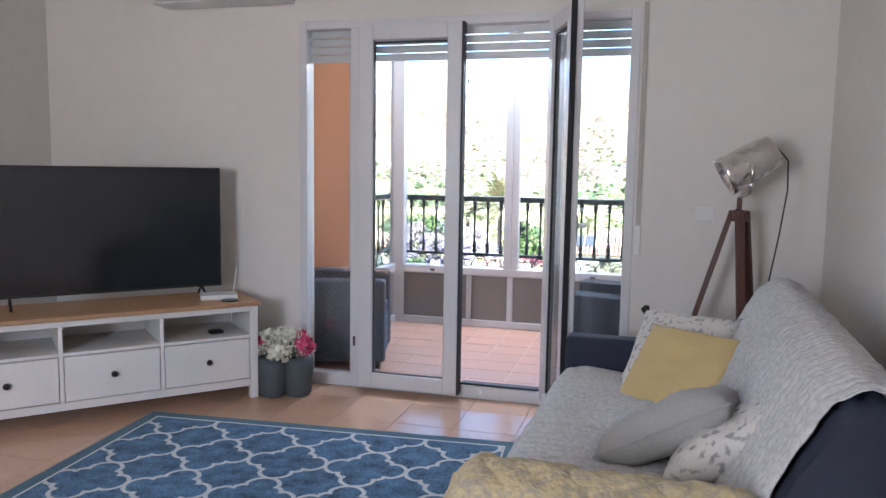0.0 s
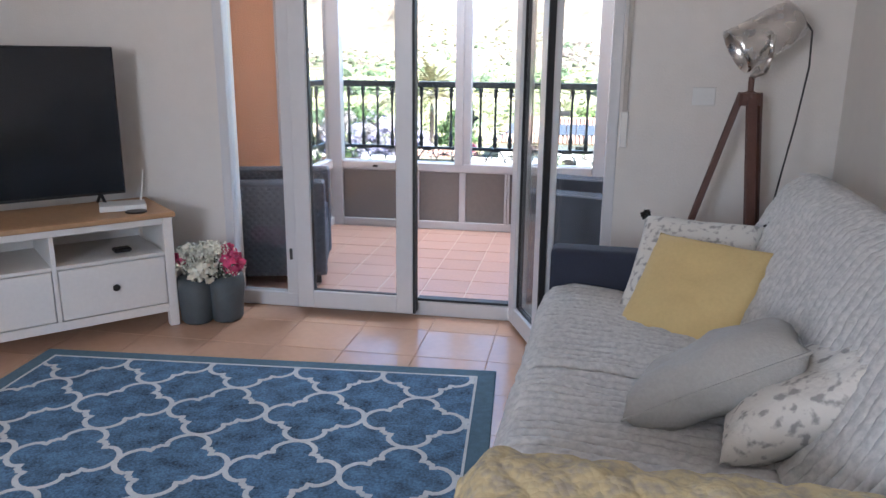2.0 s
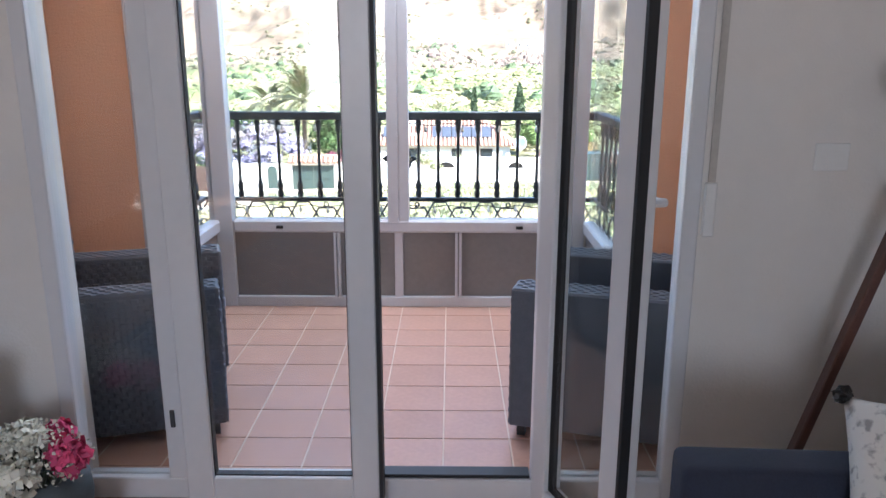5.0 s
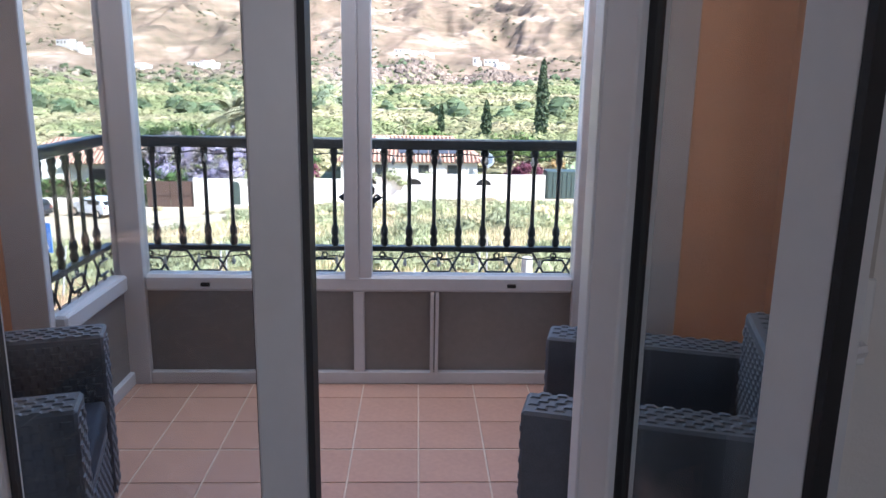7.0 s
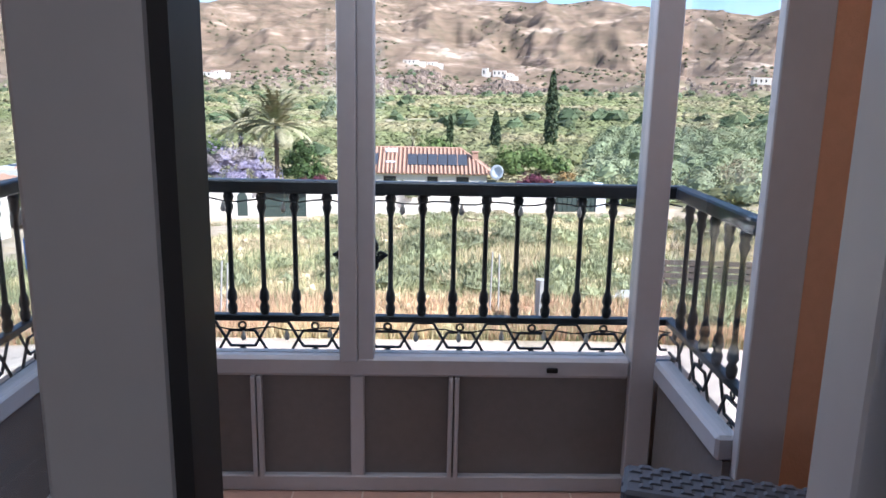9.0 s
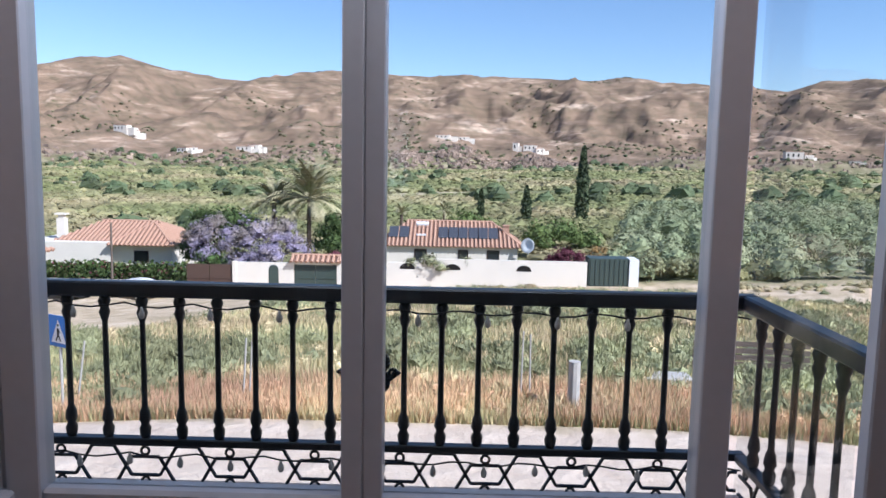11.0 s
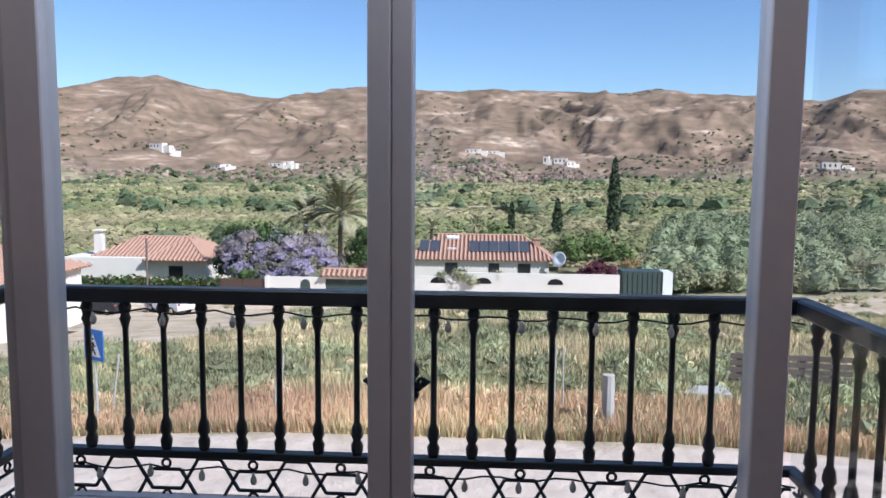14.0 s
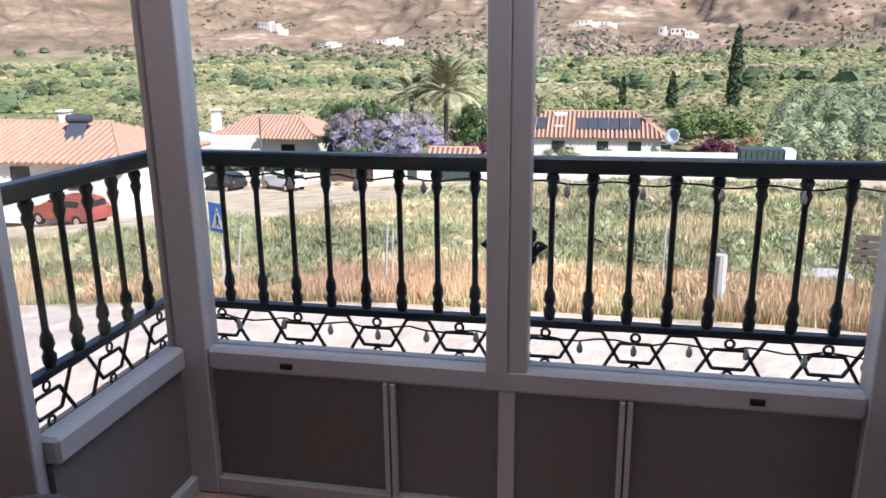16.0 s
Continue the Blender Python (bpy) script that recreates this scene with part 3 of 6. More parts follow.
M_YELLOW = material("yellow_velvet", (0.55, 0.42, 0.19), 0.8, vary=0.06, scale=9, bump=0.15, bump_scale=60)
M_GREYC = material("grey_cotton", (0.33, 0.32, 0.30), 0.9, vary=0.08, scale=12, bump=0.3, bump_scale=120)
M_PRINT = cloth("printed_cotton", (0.60, 0.58, 0.54), (0.30, 0.29, 0.28), 38, rib=0.3, share=(0.33, 0.46), big=7)
M_POT = material("grey_zinc_pot", (0.075, 0.09, 0.098), 0.6, vary=0.15, scale=20, bump=0.1)
M_PETW = foliage_material("white_petals", (0.75, 0.73, 0.62), 0.2, hue=0.01)
M_PETP = foliage_material("pink_petals", (0.70, 0.10, 0.22), 0.35, hue=0.02)
M_STEM = foliage_material("flower_stems", (0.10, 0.12, 0.09), 0.4)
M_BULB = material("frosted_bulb", (0.45, 0.44, 0.40), 0.15, vary=0.02)
M_WHITEP = material("white_plastic", (0.72, 0.72, 0.70), 0.4, vary=0.02)
M_PINK = material("pale_strap", (0.45, 0.42, 0.38), 0.8, vary=0.1)


def solid(bm):
    bmesh.ops.recalc_face_normals(bm, faces=bm.faces)
    return bm


# ---- tv cabinet ----
cab = thing("tv_cabinet", "long white wooden cabinet with an oak top and three drawers", "tv cabinet")
cab.matrix_basis = Matrix.Translation((-0.985, -2.41, 0)) @ Matrix(((0.683, -0.731, 0, 0), (0.731, 0.683, 0, 0), (0, 0, 1, 0), (0, 0, 0, 1)))
CL = 1.56
W3 = (CL - 0.09 - 0.04) / 3
part("top", boxes(((-CL - 0.015, -0.012, 0.548), (0.015, 0.475, 0.572)), bevel=0.004), M_OAK, cab, "oiled oak board")
for x in (-CL, -0.045):
    for y in (0.0, 0.425):
        part("leg", boxes(((x, y, 0.0), (x + 0.045, y + 0.045, 0.547)), bevel=0.003), M_WHITEWOOD, cab)
for nm, lo, hi in (("upper_rail", (0.045 - CL, 0.006, 0.515), (-0.045, 0.03, 0.547)), ("lower_rail", (0.045 - CL, 0.006, 0.075), (-0.045, 0.03, 0.118)),
                   ("shelf", (0.045 - CL, 0.006, 0.362), (-0.045, 0.448, 0.378)), ("back_board", (0.045 - CL, 0.45, 0.118), (-0.045, 0.462, 0.545)),
                   ("bottom_board", (0.045 - CL, 0.031, 0.10), (-0.045, 0.448, 0.115)), ("side_panel", (0.01 - CL, 0.045, 0.09), (0.03 - CL, 0.425, 0.546)),
                   ("side_panel", (-0.03, 0.045, 0.09), (-0.01, 0.425, 0.546)),
                   *[("divider", (0.045 - CL + W3 * k + 0.02 * (k - 1), 0.004, 0.119), (0.045 - CL + W3 * k + 0.02 * k, 0.447, 0.514)) for k in (1, 2)]):
    part(nm, boxes((lo, hi), bevel=0.0015), M_WHITEWOOD, cab)
for k in range(3):
    x0 = 0.045 - CL + k * (W3 + 0.02)
    d = part("drawer", boxes(((x0 + 0.004, 0.002, 0.123), (x0 + W3 - 0.004, 0.40, 0.357)), bevel=0.003), M_WHITEWOOD, cab, "white drawer with a dark round knob")
    part("knob", lathe(bmesh.new(), [(0.006, 0), (0.007, 0.010), (0.016, 0.014), (0.017, 0.021), (0.010, 0.027)], 12, Matrix.Translation((x0 + W3 / 2, 0.002, 0.245)) @ pose(0, 0, 0, 90)), M_DARK, d, "dark bronze knob", True)

tv = thing("television", "large black flat television standing on a white cabinet", "television")
tv.matrix_basis = cab.matrix_basis @ Matrix.Translation((-0.117, 0.33, 0.572))
part("casing", boxes(((-1.235, 0.0, 0.055), (0, 0.035, 0.765)), ((-1.05, 0.035, 0.12), (-0.2, 0.055, 0.45)), bevel=0.004), M_BLACK, tv)
part("screen", boxes(((-1.227, -0.002, 0.070), (-0.008, 0.001, 0.757))), M_SCREEN, tv, "dark glossy screen")
for x in (-1.12, -0.115):
    fb = bmesh.new()
    rod(fb, (x, 0.02, 0.06), (x, -0.10, 0.008), 0.008)
    rod(fb, (x, 0.02, 0.06), (x, 0.10, 0.008), 0.008)
    part("foot", fb, M_BLACK, tv)

rt = thing("router", "small white router with one thin aerial on a cabinet", "router")
rt.matrix_basis = cab.matrix_basis @ Matrix.Translation((-0.19, 0.13, 0.573)) @ pose(0, 0, 0, 0, 0, -12)
part("case", boxes(((-0.10, 0, 0.0), (0.11, 0.15, 0.028)), bevel=0.006, seg=2), M_WHITEP, rt)
ab = bmesh.new()
rod(ab, (0.09, 0.14, 0.01), (0.115, 0.15, 0.175), 0.004, 6)
part("aerial", ab, M_WHITEP, rt)
co = part("coaster", lathe(bmesh.new(), [(0.048, 0), (0.05, 0.003), (0.046, 0.007)], 20), M_DARK, None, "round dark coaster on the oak cabinet top", category="coaster")
co.matrix_basis = cab.matrix_basis @ Matrix.Translation((-0.14, 0.08, 0.573))
bx = part("small_device", boxes(((-0.05, 0, 0), (0.03, 0.06, 0.02)), bevel=0.006), M_DARK, None, "small dark device on the open cabinet shelf", category="device")
bx.matrix_basis = cab.matrix_basis @ Matrix.Translation((-0.2, 0.10, 0.379))

# ---- rug ----
RM = Matrix.Translation((-1.385, -2.845, 0)) @ pose(0, 0, 0, 0, 0, 4.3)
rug = thing("rug", "deep blue rug with a pale trellis pattern on a tiled floor", "rug")
rug.matrix_basis = RM
RW, RL = 2.02, 2.95
part("border", boxes(((0, -RL, 0.0), (RW, 0, 0.010)), bevel=0.003), M_RUGE, rug, "darker blue woven border")
part("field", boxes(((0.085, -RL + 0.085, 0.010), (RW - 0.085, -0.085, 0.013))), M_RUG, rug, "blue cut pile")
tb = bmesh.new()
box(tb, (0.075, -0.085, 0.010), (RW - 0.075, -0.076, 0.0150))
box(tb, (0.075, -RL + 0.076, 0.010), (RW - 0.075, -RL + 0.085, 0.0150))
box(tb, (0.075, -RL + 0.085, 0.010), (0.084, -0.085, 0.0150))
box(tb, (RW - 0.084, -RL + 0.085, 0.010), (RW - 0.075, -0.085, 0.0150))
PX, PY = 0.372, 0.387
RUGX, RUGY = -0.122, -0.115
QUARTER = [(0.0, 0.5), (0.07, 0.485), (0.13, 0.45), (0.18, 0.39), (0.195, 0.33), (0.17, 0.275), (0.24, 0.275), (0.245, 0.245), (0.275, 0.24), (0.275, 0.17), (0.33, 0.195), (0.39, 0.18), (0.45, 0.13), (0.485, 0.07), (0.5, 0.0)]


def ribbon(bm, pts, w, z):
    """Flat strip along a bent line, cut at the rug's field."""
    prev = None
    for i, (x, y) in enumerate(pts):
        a, b = pts[max(0, i - 1)], pts[min(len(pts) - 1, i + 1)]
        d = Vector((b[0] - a[0], b[1] - a[1]))
        d = d.normalized() * w / 2 if d.length else Vector((w / 2, 0))
        inside = 0.08 < x < RW - 0.08 and -RL + 0.08 < y < -0.08
        now = (bm.verts.new((x - d.y, y + d.x, z)), bm.verts.new((x + d.y, y - d.x, z))) if inside else None
        if now and prev:
            bm.faces.new((prev[0], prev[1], now[1], now[0]))
        prev = now
    return bm


for i in range(-1, 7):
    for j in range(-1, 10):
        cx, cy = RUGX + i * PX, RUGY - j * PY
        for sx_ in (1, -1):
            for sy_ in (1, -1):
                pts = []
                for (ua, va), (ub, vb) in zip(QUARTER, QUARTER[1:]):
                    for q in range(2):
                        u, v = ua + (ub - ua) * q / 2, va + (vb - va) * q / 2
                        pts.append((cx + sx_ * u * PX, cy + sy_ * v * PY))
                pts.append((cx + sx_ * 0.5 * PX, cy))
                ribbon(tb, pts, 0.019, 0.0152 + 0.0001 * (sx_ + 2 * sy_))
part("trellis", tb, M_RUGP, rug, "pale woven trellis lines")


# ---- flowers in a pot ----
def petals(bm, c, r, n, size, flat=1.0, rnd=random):
    for _ in range(n):
        d = Vector((rnd.gauss(0, 1), rnd.gauss(0, 1), rnd.gauss(0, 1) + 0.3)).normalized()
        p = Vector(c) + Vector((d.x, d.y, d.z * flat)) * r * rnd.uniform(0.75, 1.05)
        q = d.to_track_quat("Z", "Y").to_matrix().to_4x4() @ pose(0, 0, 0, rnd.uniform(-50, 50), rnd.uniform(-50, 50), rnd.uniform(0, 360))
        s = size * rnd.uniform(0.6, 1.3)
        vs = [bm.verts.new(p + q @ Vector(v)) for v in ((-s, -s * 0.6, 0), (s, -s * 0.6, 0), (s * 0.7, s, s * 0.3), (-s * 0.7, s, s * 0.3))]
        bm.faces.new(vs)
    return bm


pot = thing("flower_pot", "grey double-bodied pot filled with white and pink artificial flowers", "flower pot", (-0.865, -2.30, 0), 25)
pb = bmesh.new()
for sx in (-1, 1):
    lathe(pb, [(0.070, 0), (0.080, 0.015), (0.086, 0.10), (0.094, 0.17), (0.090, 0.225)], 20, Matrix.Translation((sx * 0.072, 0, 0)) @ Matrix.Diagonal((1, 1.15, 1, 1)))
part("pot", solid(pb), M_POT, pot, "grey pot of two joined rounded bodies", True)
fr = random.Random(3)
for name, mat, lab, heads, size in (("white_bloom", M_PETW, "creamy white hydrangea heads", ((-0.03, -0.07, 0.27, 0.065), (0.0, 0.03, 0.34, 0.06), (-0.10, 0.06, 0.33, 0.055)), 0.015),
                                    ("pink_bloom", M_PETP, "deep pink flower heads", ((0.11, -0.045, 0.30, 0.055), (0.085, 0.05, 0.33, 0.045), (-0.15, 0.03, 0.31, 0.03)), 0.013)):
    for h in heads:
        part(name, petals(bmesh.new(), h[:3], h[3], 170, size, 0.9, fr), mat, pot, lab)
sb = bmesh.new()
for _ in range(900):
    a, r = fr.uniform(0, 6.28), fr.uniform(0.05, 1) ** 0.5
    p = Vector((math.cos(a) * 0.18 * r, math.sin(a) * 0.12 * r, 0.26 + 0.13 * (1 - r * r) + fr.uniform(-0.03, 0.03)))
    petals(sb, p, 0.006, 1, 0.005, 1, fr)
tagged(part("filler_bloom", sb, M_PETW, pot, "tiny white filler flowers"), kind="stuff")
gb = bmesh.new()
for _ in range(160):
    a, r = fr.uniform(0, 6.28), fr.uniform(0, 0.11)
    rod(gb, (math.cos(a) * r * 0.8, math.sin(a) * r * 0.6, 0.18), (math.cos(a) * r * 1.5, math.sin(a) * r, 0.26 + fr.uniform(0, 0.08)), 0.002, 3)
tagged(part("stems", gb, M_STEM, pot, "thin green stems"), kind="stuff")


# ---- sofa ----
def sheet(fn, nu, nv, thick=0.0):
    """A surface from fn(u, v) with u, v in 0..1."""
    bm = bmesh.new()
    g = [[bm.verts.new(fn(i / nu, j / nv)) for j in range(nv + 1)] for i in range(nu + 1)]
    for i in range(nu):
        for j in range(nv):
            bm.faces.new((g[i][j], g[i + 1][j], g[i + 1][j + 1], g[i][j + 1]))
    if thick:
        r = bmesh.ops.solidify(bm, geom=list(bm.faces), thickness=thick)
    return bm


sofa = thing("sofa", "navy fabric sofa under a pale grey throw and a yellow quilt", "sofa", (0.845, -2.74, 0), -2.5)
SL = 1.93
part("base", boxes(((0.03, -SL + 0.1, 0.08), (0.98, -0.12, 0.30)), bevel=0.02, seg=2), M_NAVY, sofa, smooth=True)
for y0, y1 in ((-0.93, -0.13), (-SL + 0.16, -0.94)):
    part("seat_cushion", boxes(((0.01, y0, 0.29), (0.72, y1, 0.425)), bevel=0.035, seg=3), M_NAVY, sofa, smooth=True)
BACK = [(0.60, 0.30), (0.655, 0.50), (0.76, 0.70), (0.84, 0.845), (0.90, 0.875), (0.97, 0.85), (1.02, 0.70), (1.04, 0.25)]
bb = bmesh.new()
ra = [bb.verts.new((x, -SL + 0.13, z)) for x, z in BACK]
rb = [bb.verts.new((x, -0.02, z)) for x, z in BACK]
for i in range(len(BACK) - 1):
    bb.faces.new((ra[i], ra[i + 1], rb[i + 1], rb[i]))
bb.faces.new((ra[-1], ra[0], rb[0], rb[-1]))
bb.faces.new(ra[::-1])
bb.faces.new(rb)
bmesh.ops.bevel(bb, geom=list(bb.edges), offset=0.02, segments=2, affect="EDGES")
part("backrest", solid(bb), M_NAVY, sofa, "navy reclined backrest", True)
part("arm", boxes(((0.0, -0.115, 0.06), (0.70, 0.0, 0.60)), bevel=0.025, seg=3), M_NAVY, sofa, smooth=True)
part("arm", boxes(((0.01, -SL, 0.06), (0.70, -SL + 0.24, 0.54)), bevel=0.05, seg=3), M_NAVY, sofa, smooth=True)
for x in (0.06, 0.9):
    for y in (-SL + 0.14, -0.08):
        part("foot", boxes(((x, y, 0), (x + 0.05, y + 0.05, 0.085))), M_DARK, sofa)

SM = sofa.matrix_basis.copy()
PATHT = [(0.012, 0.14), (-0.012, 0.30), (0.0, 0.40), (0.03, 0.438), (0.10, 0.448), (0.30, 0.44), (0.50, 0.435), (0.60, 0.445), (0.645, 0.50), (0.70, 0.60), (0.77, 0.735), (0.83, 0.85), (0.895, 0.892), (0.965, 0.87), (1.02, 0.78)]
cum = [0.0]
for (xa, za), (xb, zb) in zip(PATHT, PATHT[1:]):
    cum.append(cum[-1] + math.hypot(xb - xa, zb - za))


def throw_point(u, v):
    s = u * cum[-1]
    x, z = float(np.interp(s, cum, [p[0] for p in PATHT])), float(np.interp(s, cum, [p[1] for p in PATHT]))
    xa, za = float(np.interp(s + 0.01, cum, [p[0] for p in PATHT])), float(np.interp(s + 0.01, cum, [p[1] for p in PATHT]))
    t = Vector((xa - x, za - z))
    nrm = Vector((-t.y, t.x)).normalized() if t.length > 1e-5 else Vector((1, 0))
    y = -0.135 - v * (SL - 0.30) + (0.10 * smooth(0.58, 0.75, u) * (1 - v)) + 0.01 * math.sin(u * 9)
    y += 0.008 * noise.noise(Vector((s * 5, v * 3, 0)))
    groove = abs(math.sin(math.pi * (v * 40 + 0.30 * noise.noise(Vector((s * 2.2, v * 4, 3.3)))))) ** 0.45
    seam = math.exp(-((v - 0.485) / 0.012) ** 2) * (1 if s < cum[7] else 0)
    puff = 0.014 * groove + 0.008 * noise.noise(Vector((s * 6, y * 7, 1.0))) + 0.004 * noise.noise(Vector((s * 40, y * 40, 1.0))) + 0.006 - 0.016 * seam
    hem = 0.012 * noise.noise(Vector((0, y * 9, 4))) * (1 - min(1, u * 8))
    return (x + nrm.x * puff, y, z + nrm.y * puff + hem)


th = part("grey_throw", sheet(throw_point, 120, 440), M_THROW, None, "pale grey quilted throw spread over a navy sofa", True, category="throw")
th.matrix_basis = SM
mod = th.modifiers.new("thickness", "SOLIDIFY")
mod.thickness = 0.006

ARM = [(0.02, 0.10), (0.0, 0.35), (0.02, 0.50), (0.075, 0.585), (0.16, 0.615), (0.24, 0.595), (0.295, 0.53), (0.305, 0.44)]
acum = [0.0]
for (xa, za), (xb, zb) in zip(ARM, ARM[1:]):
    acum.append(acum[-1] + math.hypot(xb - xa, zb - za))


def quilt_point(u, v):
    s = u * acum[-1]
    w, z = float(np.interp(s, acum, [p[0] for p in ARM])), float(np.interp(s, acum, [p[1] for p in ARM]))
    x = -0.010 + v * 0.73
    e = smooth(0.0, 0.10, v) * (1 - smooth(0.90, 1.0, v))
    drop = 0.05 * (1 - e) ** 2 * (1 if z > 0.4 else 0.3)
    q = abs(math.sin(math.pi * (s * 9 + v * 7))) ** 0.5 * abs(math.sin(math.pi * (s * 9 - v * 7))) ** 0.5
    puff = 0.010 * q + 0.012 * noise.noise(Vector((s * 5, v * 5, 8))) + 0.004 * noise.noise(Vector((s * 25, v * 25, 8)))
    cw, cz = w - 0.15, z - 0.30
    k = 1 + puff / max(0.1, math.hypot(cw, cz))
    sq = 0.80 + 0.20 * e
    return (x, -SL - 0.03 + 0.15 + cw * k * sq, 0.32 + cz * k - drop)


yq = part("yellow_quilt", sheet(quilt_point, 70, 130), M_YQUILT, None, "puffy yellow floral quilt draped over the near sofa arm", True, category="throw")
yq.matrix_basis = SM
mod = yq.modifiers.new("thickness", "SOLIDIFY")
mod.thickness = 0.012


# ---- cushions ----
def cushion(name, label, size, mat, m, seed, fat=0.15, tassel=False, seam=False):
    t = thing(name, label, "cushion", group="cushions on the sofa")
    t.matrix_basis = m
    bm = bmesh.new()
    n = 26
    grid = {}
    for side in (1, -1):
        for i in range(n + 1):
            for j in range(n + 1):
                u, v = 2 * i / n - 1, 2 * j / n - 1
                edge = abs(u) > 0.999 or abs(v) > 0.999
                if side < 0 and edge:
                    grid[side, i, j] = grid[1, i, j]
                    continue
                k = 1 - 0.07 * (1 - v * v) * abs(u) ** 4
                l = 1 - 0.07 * (1 - u * u) * abs(v) ** 4
                h = fat / 2 * ((1 - u ** 4) * (1 - v ** 4)) ** 0.5 * (1 + 0.25 * noise.noise(Vector((u * 1.7, v * 1.7, seed))))
                h += 0.006 * noise.noise(Vector((u * 5, v * 5, seed + side)))
                if edge:
                    h = 0.0
                grid[side, i, j] = bm.verts.new((u * size / 2 * k, v * size / 2 * l, side * h))
        for i in range(n):
            for j in range(n):
                f = (grid[side, i, j], grid[side, i + 1, j], grid[side, i + 1, j + 1], grid[side, i, j + 1])
                bm.faces.new(f if side > 0 else f[::-1])
    part("cover", bm, mat, t, smooth=True)
    if seam:
        pb2 = bmesh.new()
        c = [(-1, -1), (1, -1), (1, 1), (-1, 1), (-1, -1)]
        for a, b in zip(c, c[1:]):
            pts = []
            for k in range(13):
                u, v = a[0] + (b[0] - a[0]) * k / 12, a[1] + (b[1] - a[1]) * k / 12
                pts.append((u * size / 2 * (1 - 0.07 * (1 - v * v)), v * size / 2 * (1 - 0.07 * (1 - u * u)), 0))
            tube(pb2, pts, 0.004, 5)
        part("piping", pb2, M_GREYC, t)
    if tassel:
        for cx, cy in ((1, 1), (-1, 1)):
            tb2 = petals(bmesh.new(), (cx * size * 0.5, cy * size * 0.5, 0), 0.014, 60, 0.009, 1, random.Random(seed))
            part("tassel", tb2, M_DARK, t, "black corner tassel")
    return t


def lean(x, y, z, tilt, turn, spin=0):
    """A cushion stood up: turn is where it faces, tilt how far it leans back, spin its roll in its own plane."""
    return Matrix.Translation((x, y, z)) @ pose(0, 0, 0, 0, 0, turn) @ pose(0, 0, 0, 90 - tilt) @ pose(0, 0, 0, 0, 0, spin)


def edge_up(at, along, normal):
    """A cushion by its middle, the way its edge climbs and the way its face looks."""
    a_, n_ = Vector(along).normalized(), Vector(normal).normalized()
    b_ = n_.cross(a_).normalized()
    n_ = a_.cross(b_)
    return Matrix(((a_.x, b_.x, n_.x, at[0]), (a_.y, b_.y, n_.y, at[1]), (a_.z, b_.z, n_.z, at[2]), (0, 0, 0, 1)))


cushion("printed_cushion", "white printed cotton cushion with black tassels on a navy sofa", 0.44, M_PRINT, lean(1.34, -2.99, 0.575, 45, -22, 1), 1, tassel=True)
cushion("yellow_cushion", "plain yellow velvet cushion leaning on a printed one", 0.45, M_YELLOW, lean(1.33, -3.18, 0.535, 42, -36, 1), 2, 0.14)
cushion("grey_cushion", "plain grey cotton cushion with piped edge on a grey throw", 0.44, M_GREYC, edge_up((1.30, -3.82, 0.545), (0.86, -0.10, 0.50), (-0.44, 0.30, 0.85)), 3, 0.17, seam=True)
cushion("printed_cushion", "pale printed cushion with black tassels beside a grey one", 0.42, M_PRINT, edge_up((1.47, -3.98, 0.575), (0.80, -0.12, 0.58), (-0.52, 0.22, 0.83)), 4, 0.14, tassel=True)

# ---- tripod lamp ----
lamp = thing("floor_lamp", "tripod lamp with walnut legs and a brushed steel spotlight head", "floor lamp", (1.61, -2.32, 0), 0)
for (x, y), (tx, ty) in zip(((-0.36, 0.04), (0.05, -0.26), (0.16, 0.20)), ((-0.03, 0.015), (0.0, -0.03), (0.03, 0.015))):
    b = bmesh.new()
    d = Vector((tx - x, ty - y, 1.17))
    q = d.to_track_quat("Z", "Y").to_matrix().to_4x4()
    box(b, (-0.020, -0.013, 0), (0.020, 0.013, d.length), 0.003, 1, Matrix.Translation((x, y, 0)) @ q)
    part("leg", b, M_WALNUT, lamp, "dark walnut leg")
part("hub", solid(lathe(bmesh.new(), [(0.045, 1.12), (0.048, 1.14), (0.048, 1.17), (0.02, 1.175), (0.012, 1.18), (0.012, 1.235)], 16)), M_WALNUT, lamp, smooth=False)
yb = bmesh.new()
HC_ = Vector((0.03, -0.02, 1.40))
AX = Vector((-0.82, -0.08, -0.50)).normalized()
SD = AX.cross(Vector((0, 0, 1))).normalized()
UPV = Vector((0, 0, -1))
yoke = [HC_ + SD * 0.098, HC_ + SD * 0.094 + UPV * 0.09, HC_ + SD * 0.05 + UPV * 0.14, Vector((0, 0, 1.235)), HC_ - SD * 0.05 + UPV * 0.14, HC_ - SD * 0.094 + UPV * 0.09, HC_ - SD * 0.098]
tube(yb, yoke, 0.010, 8)
part("yoke", yb, M_CHROME, lamp, "chrome swivel yoke", True)
hb2 = bmesh.new()
HQ = Matrix.Translation(HC_) @ AX.to_track_quat("Z", "Y").to_matrix().to_4x4()
prof = [(0.001, -0.165), (0.085, -0.16), (0.100, -0.145), (0.105, -0.10), (0.112, -0.06), (0.112, 0.10), (0.120, 0.12), (0.122, 0.15), (0.116, 0.15), (0.108, 0.10), (0.10, -0.02), (0.04, -0.10), (0.001, -0.11)]
lathe(hb2, [(r * 0.80, z * 0.86) for r, z in prof], 32, HQ)
part("shade", solid(hb2), M_CHROME, lamp, "brushed steel drum shade", True)
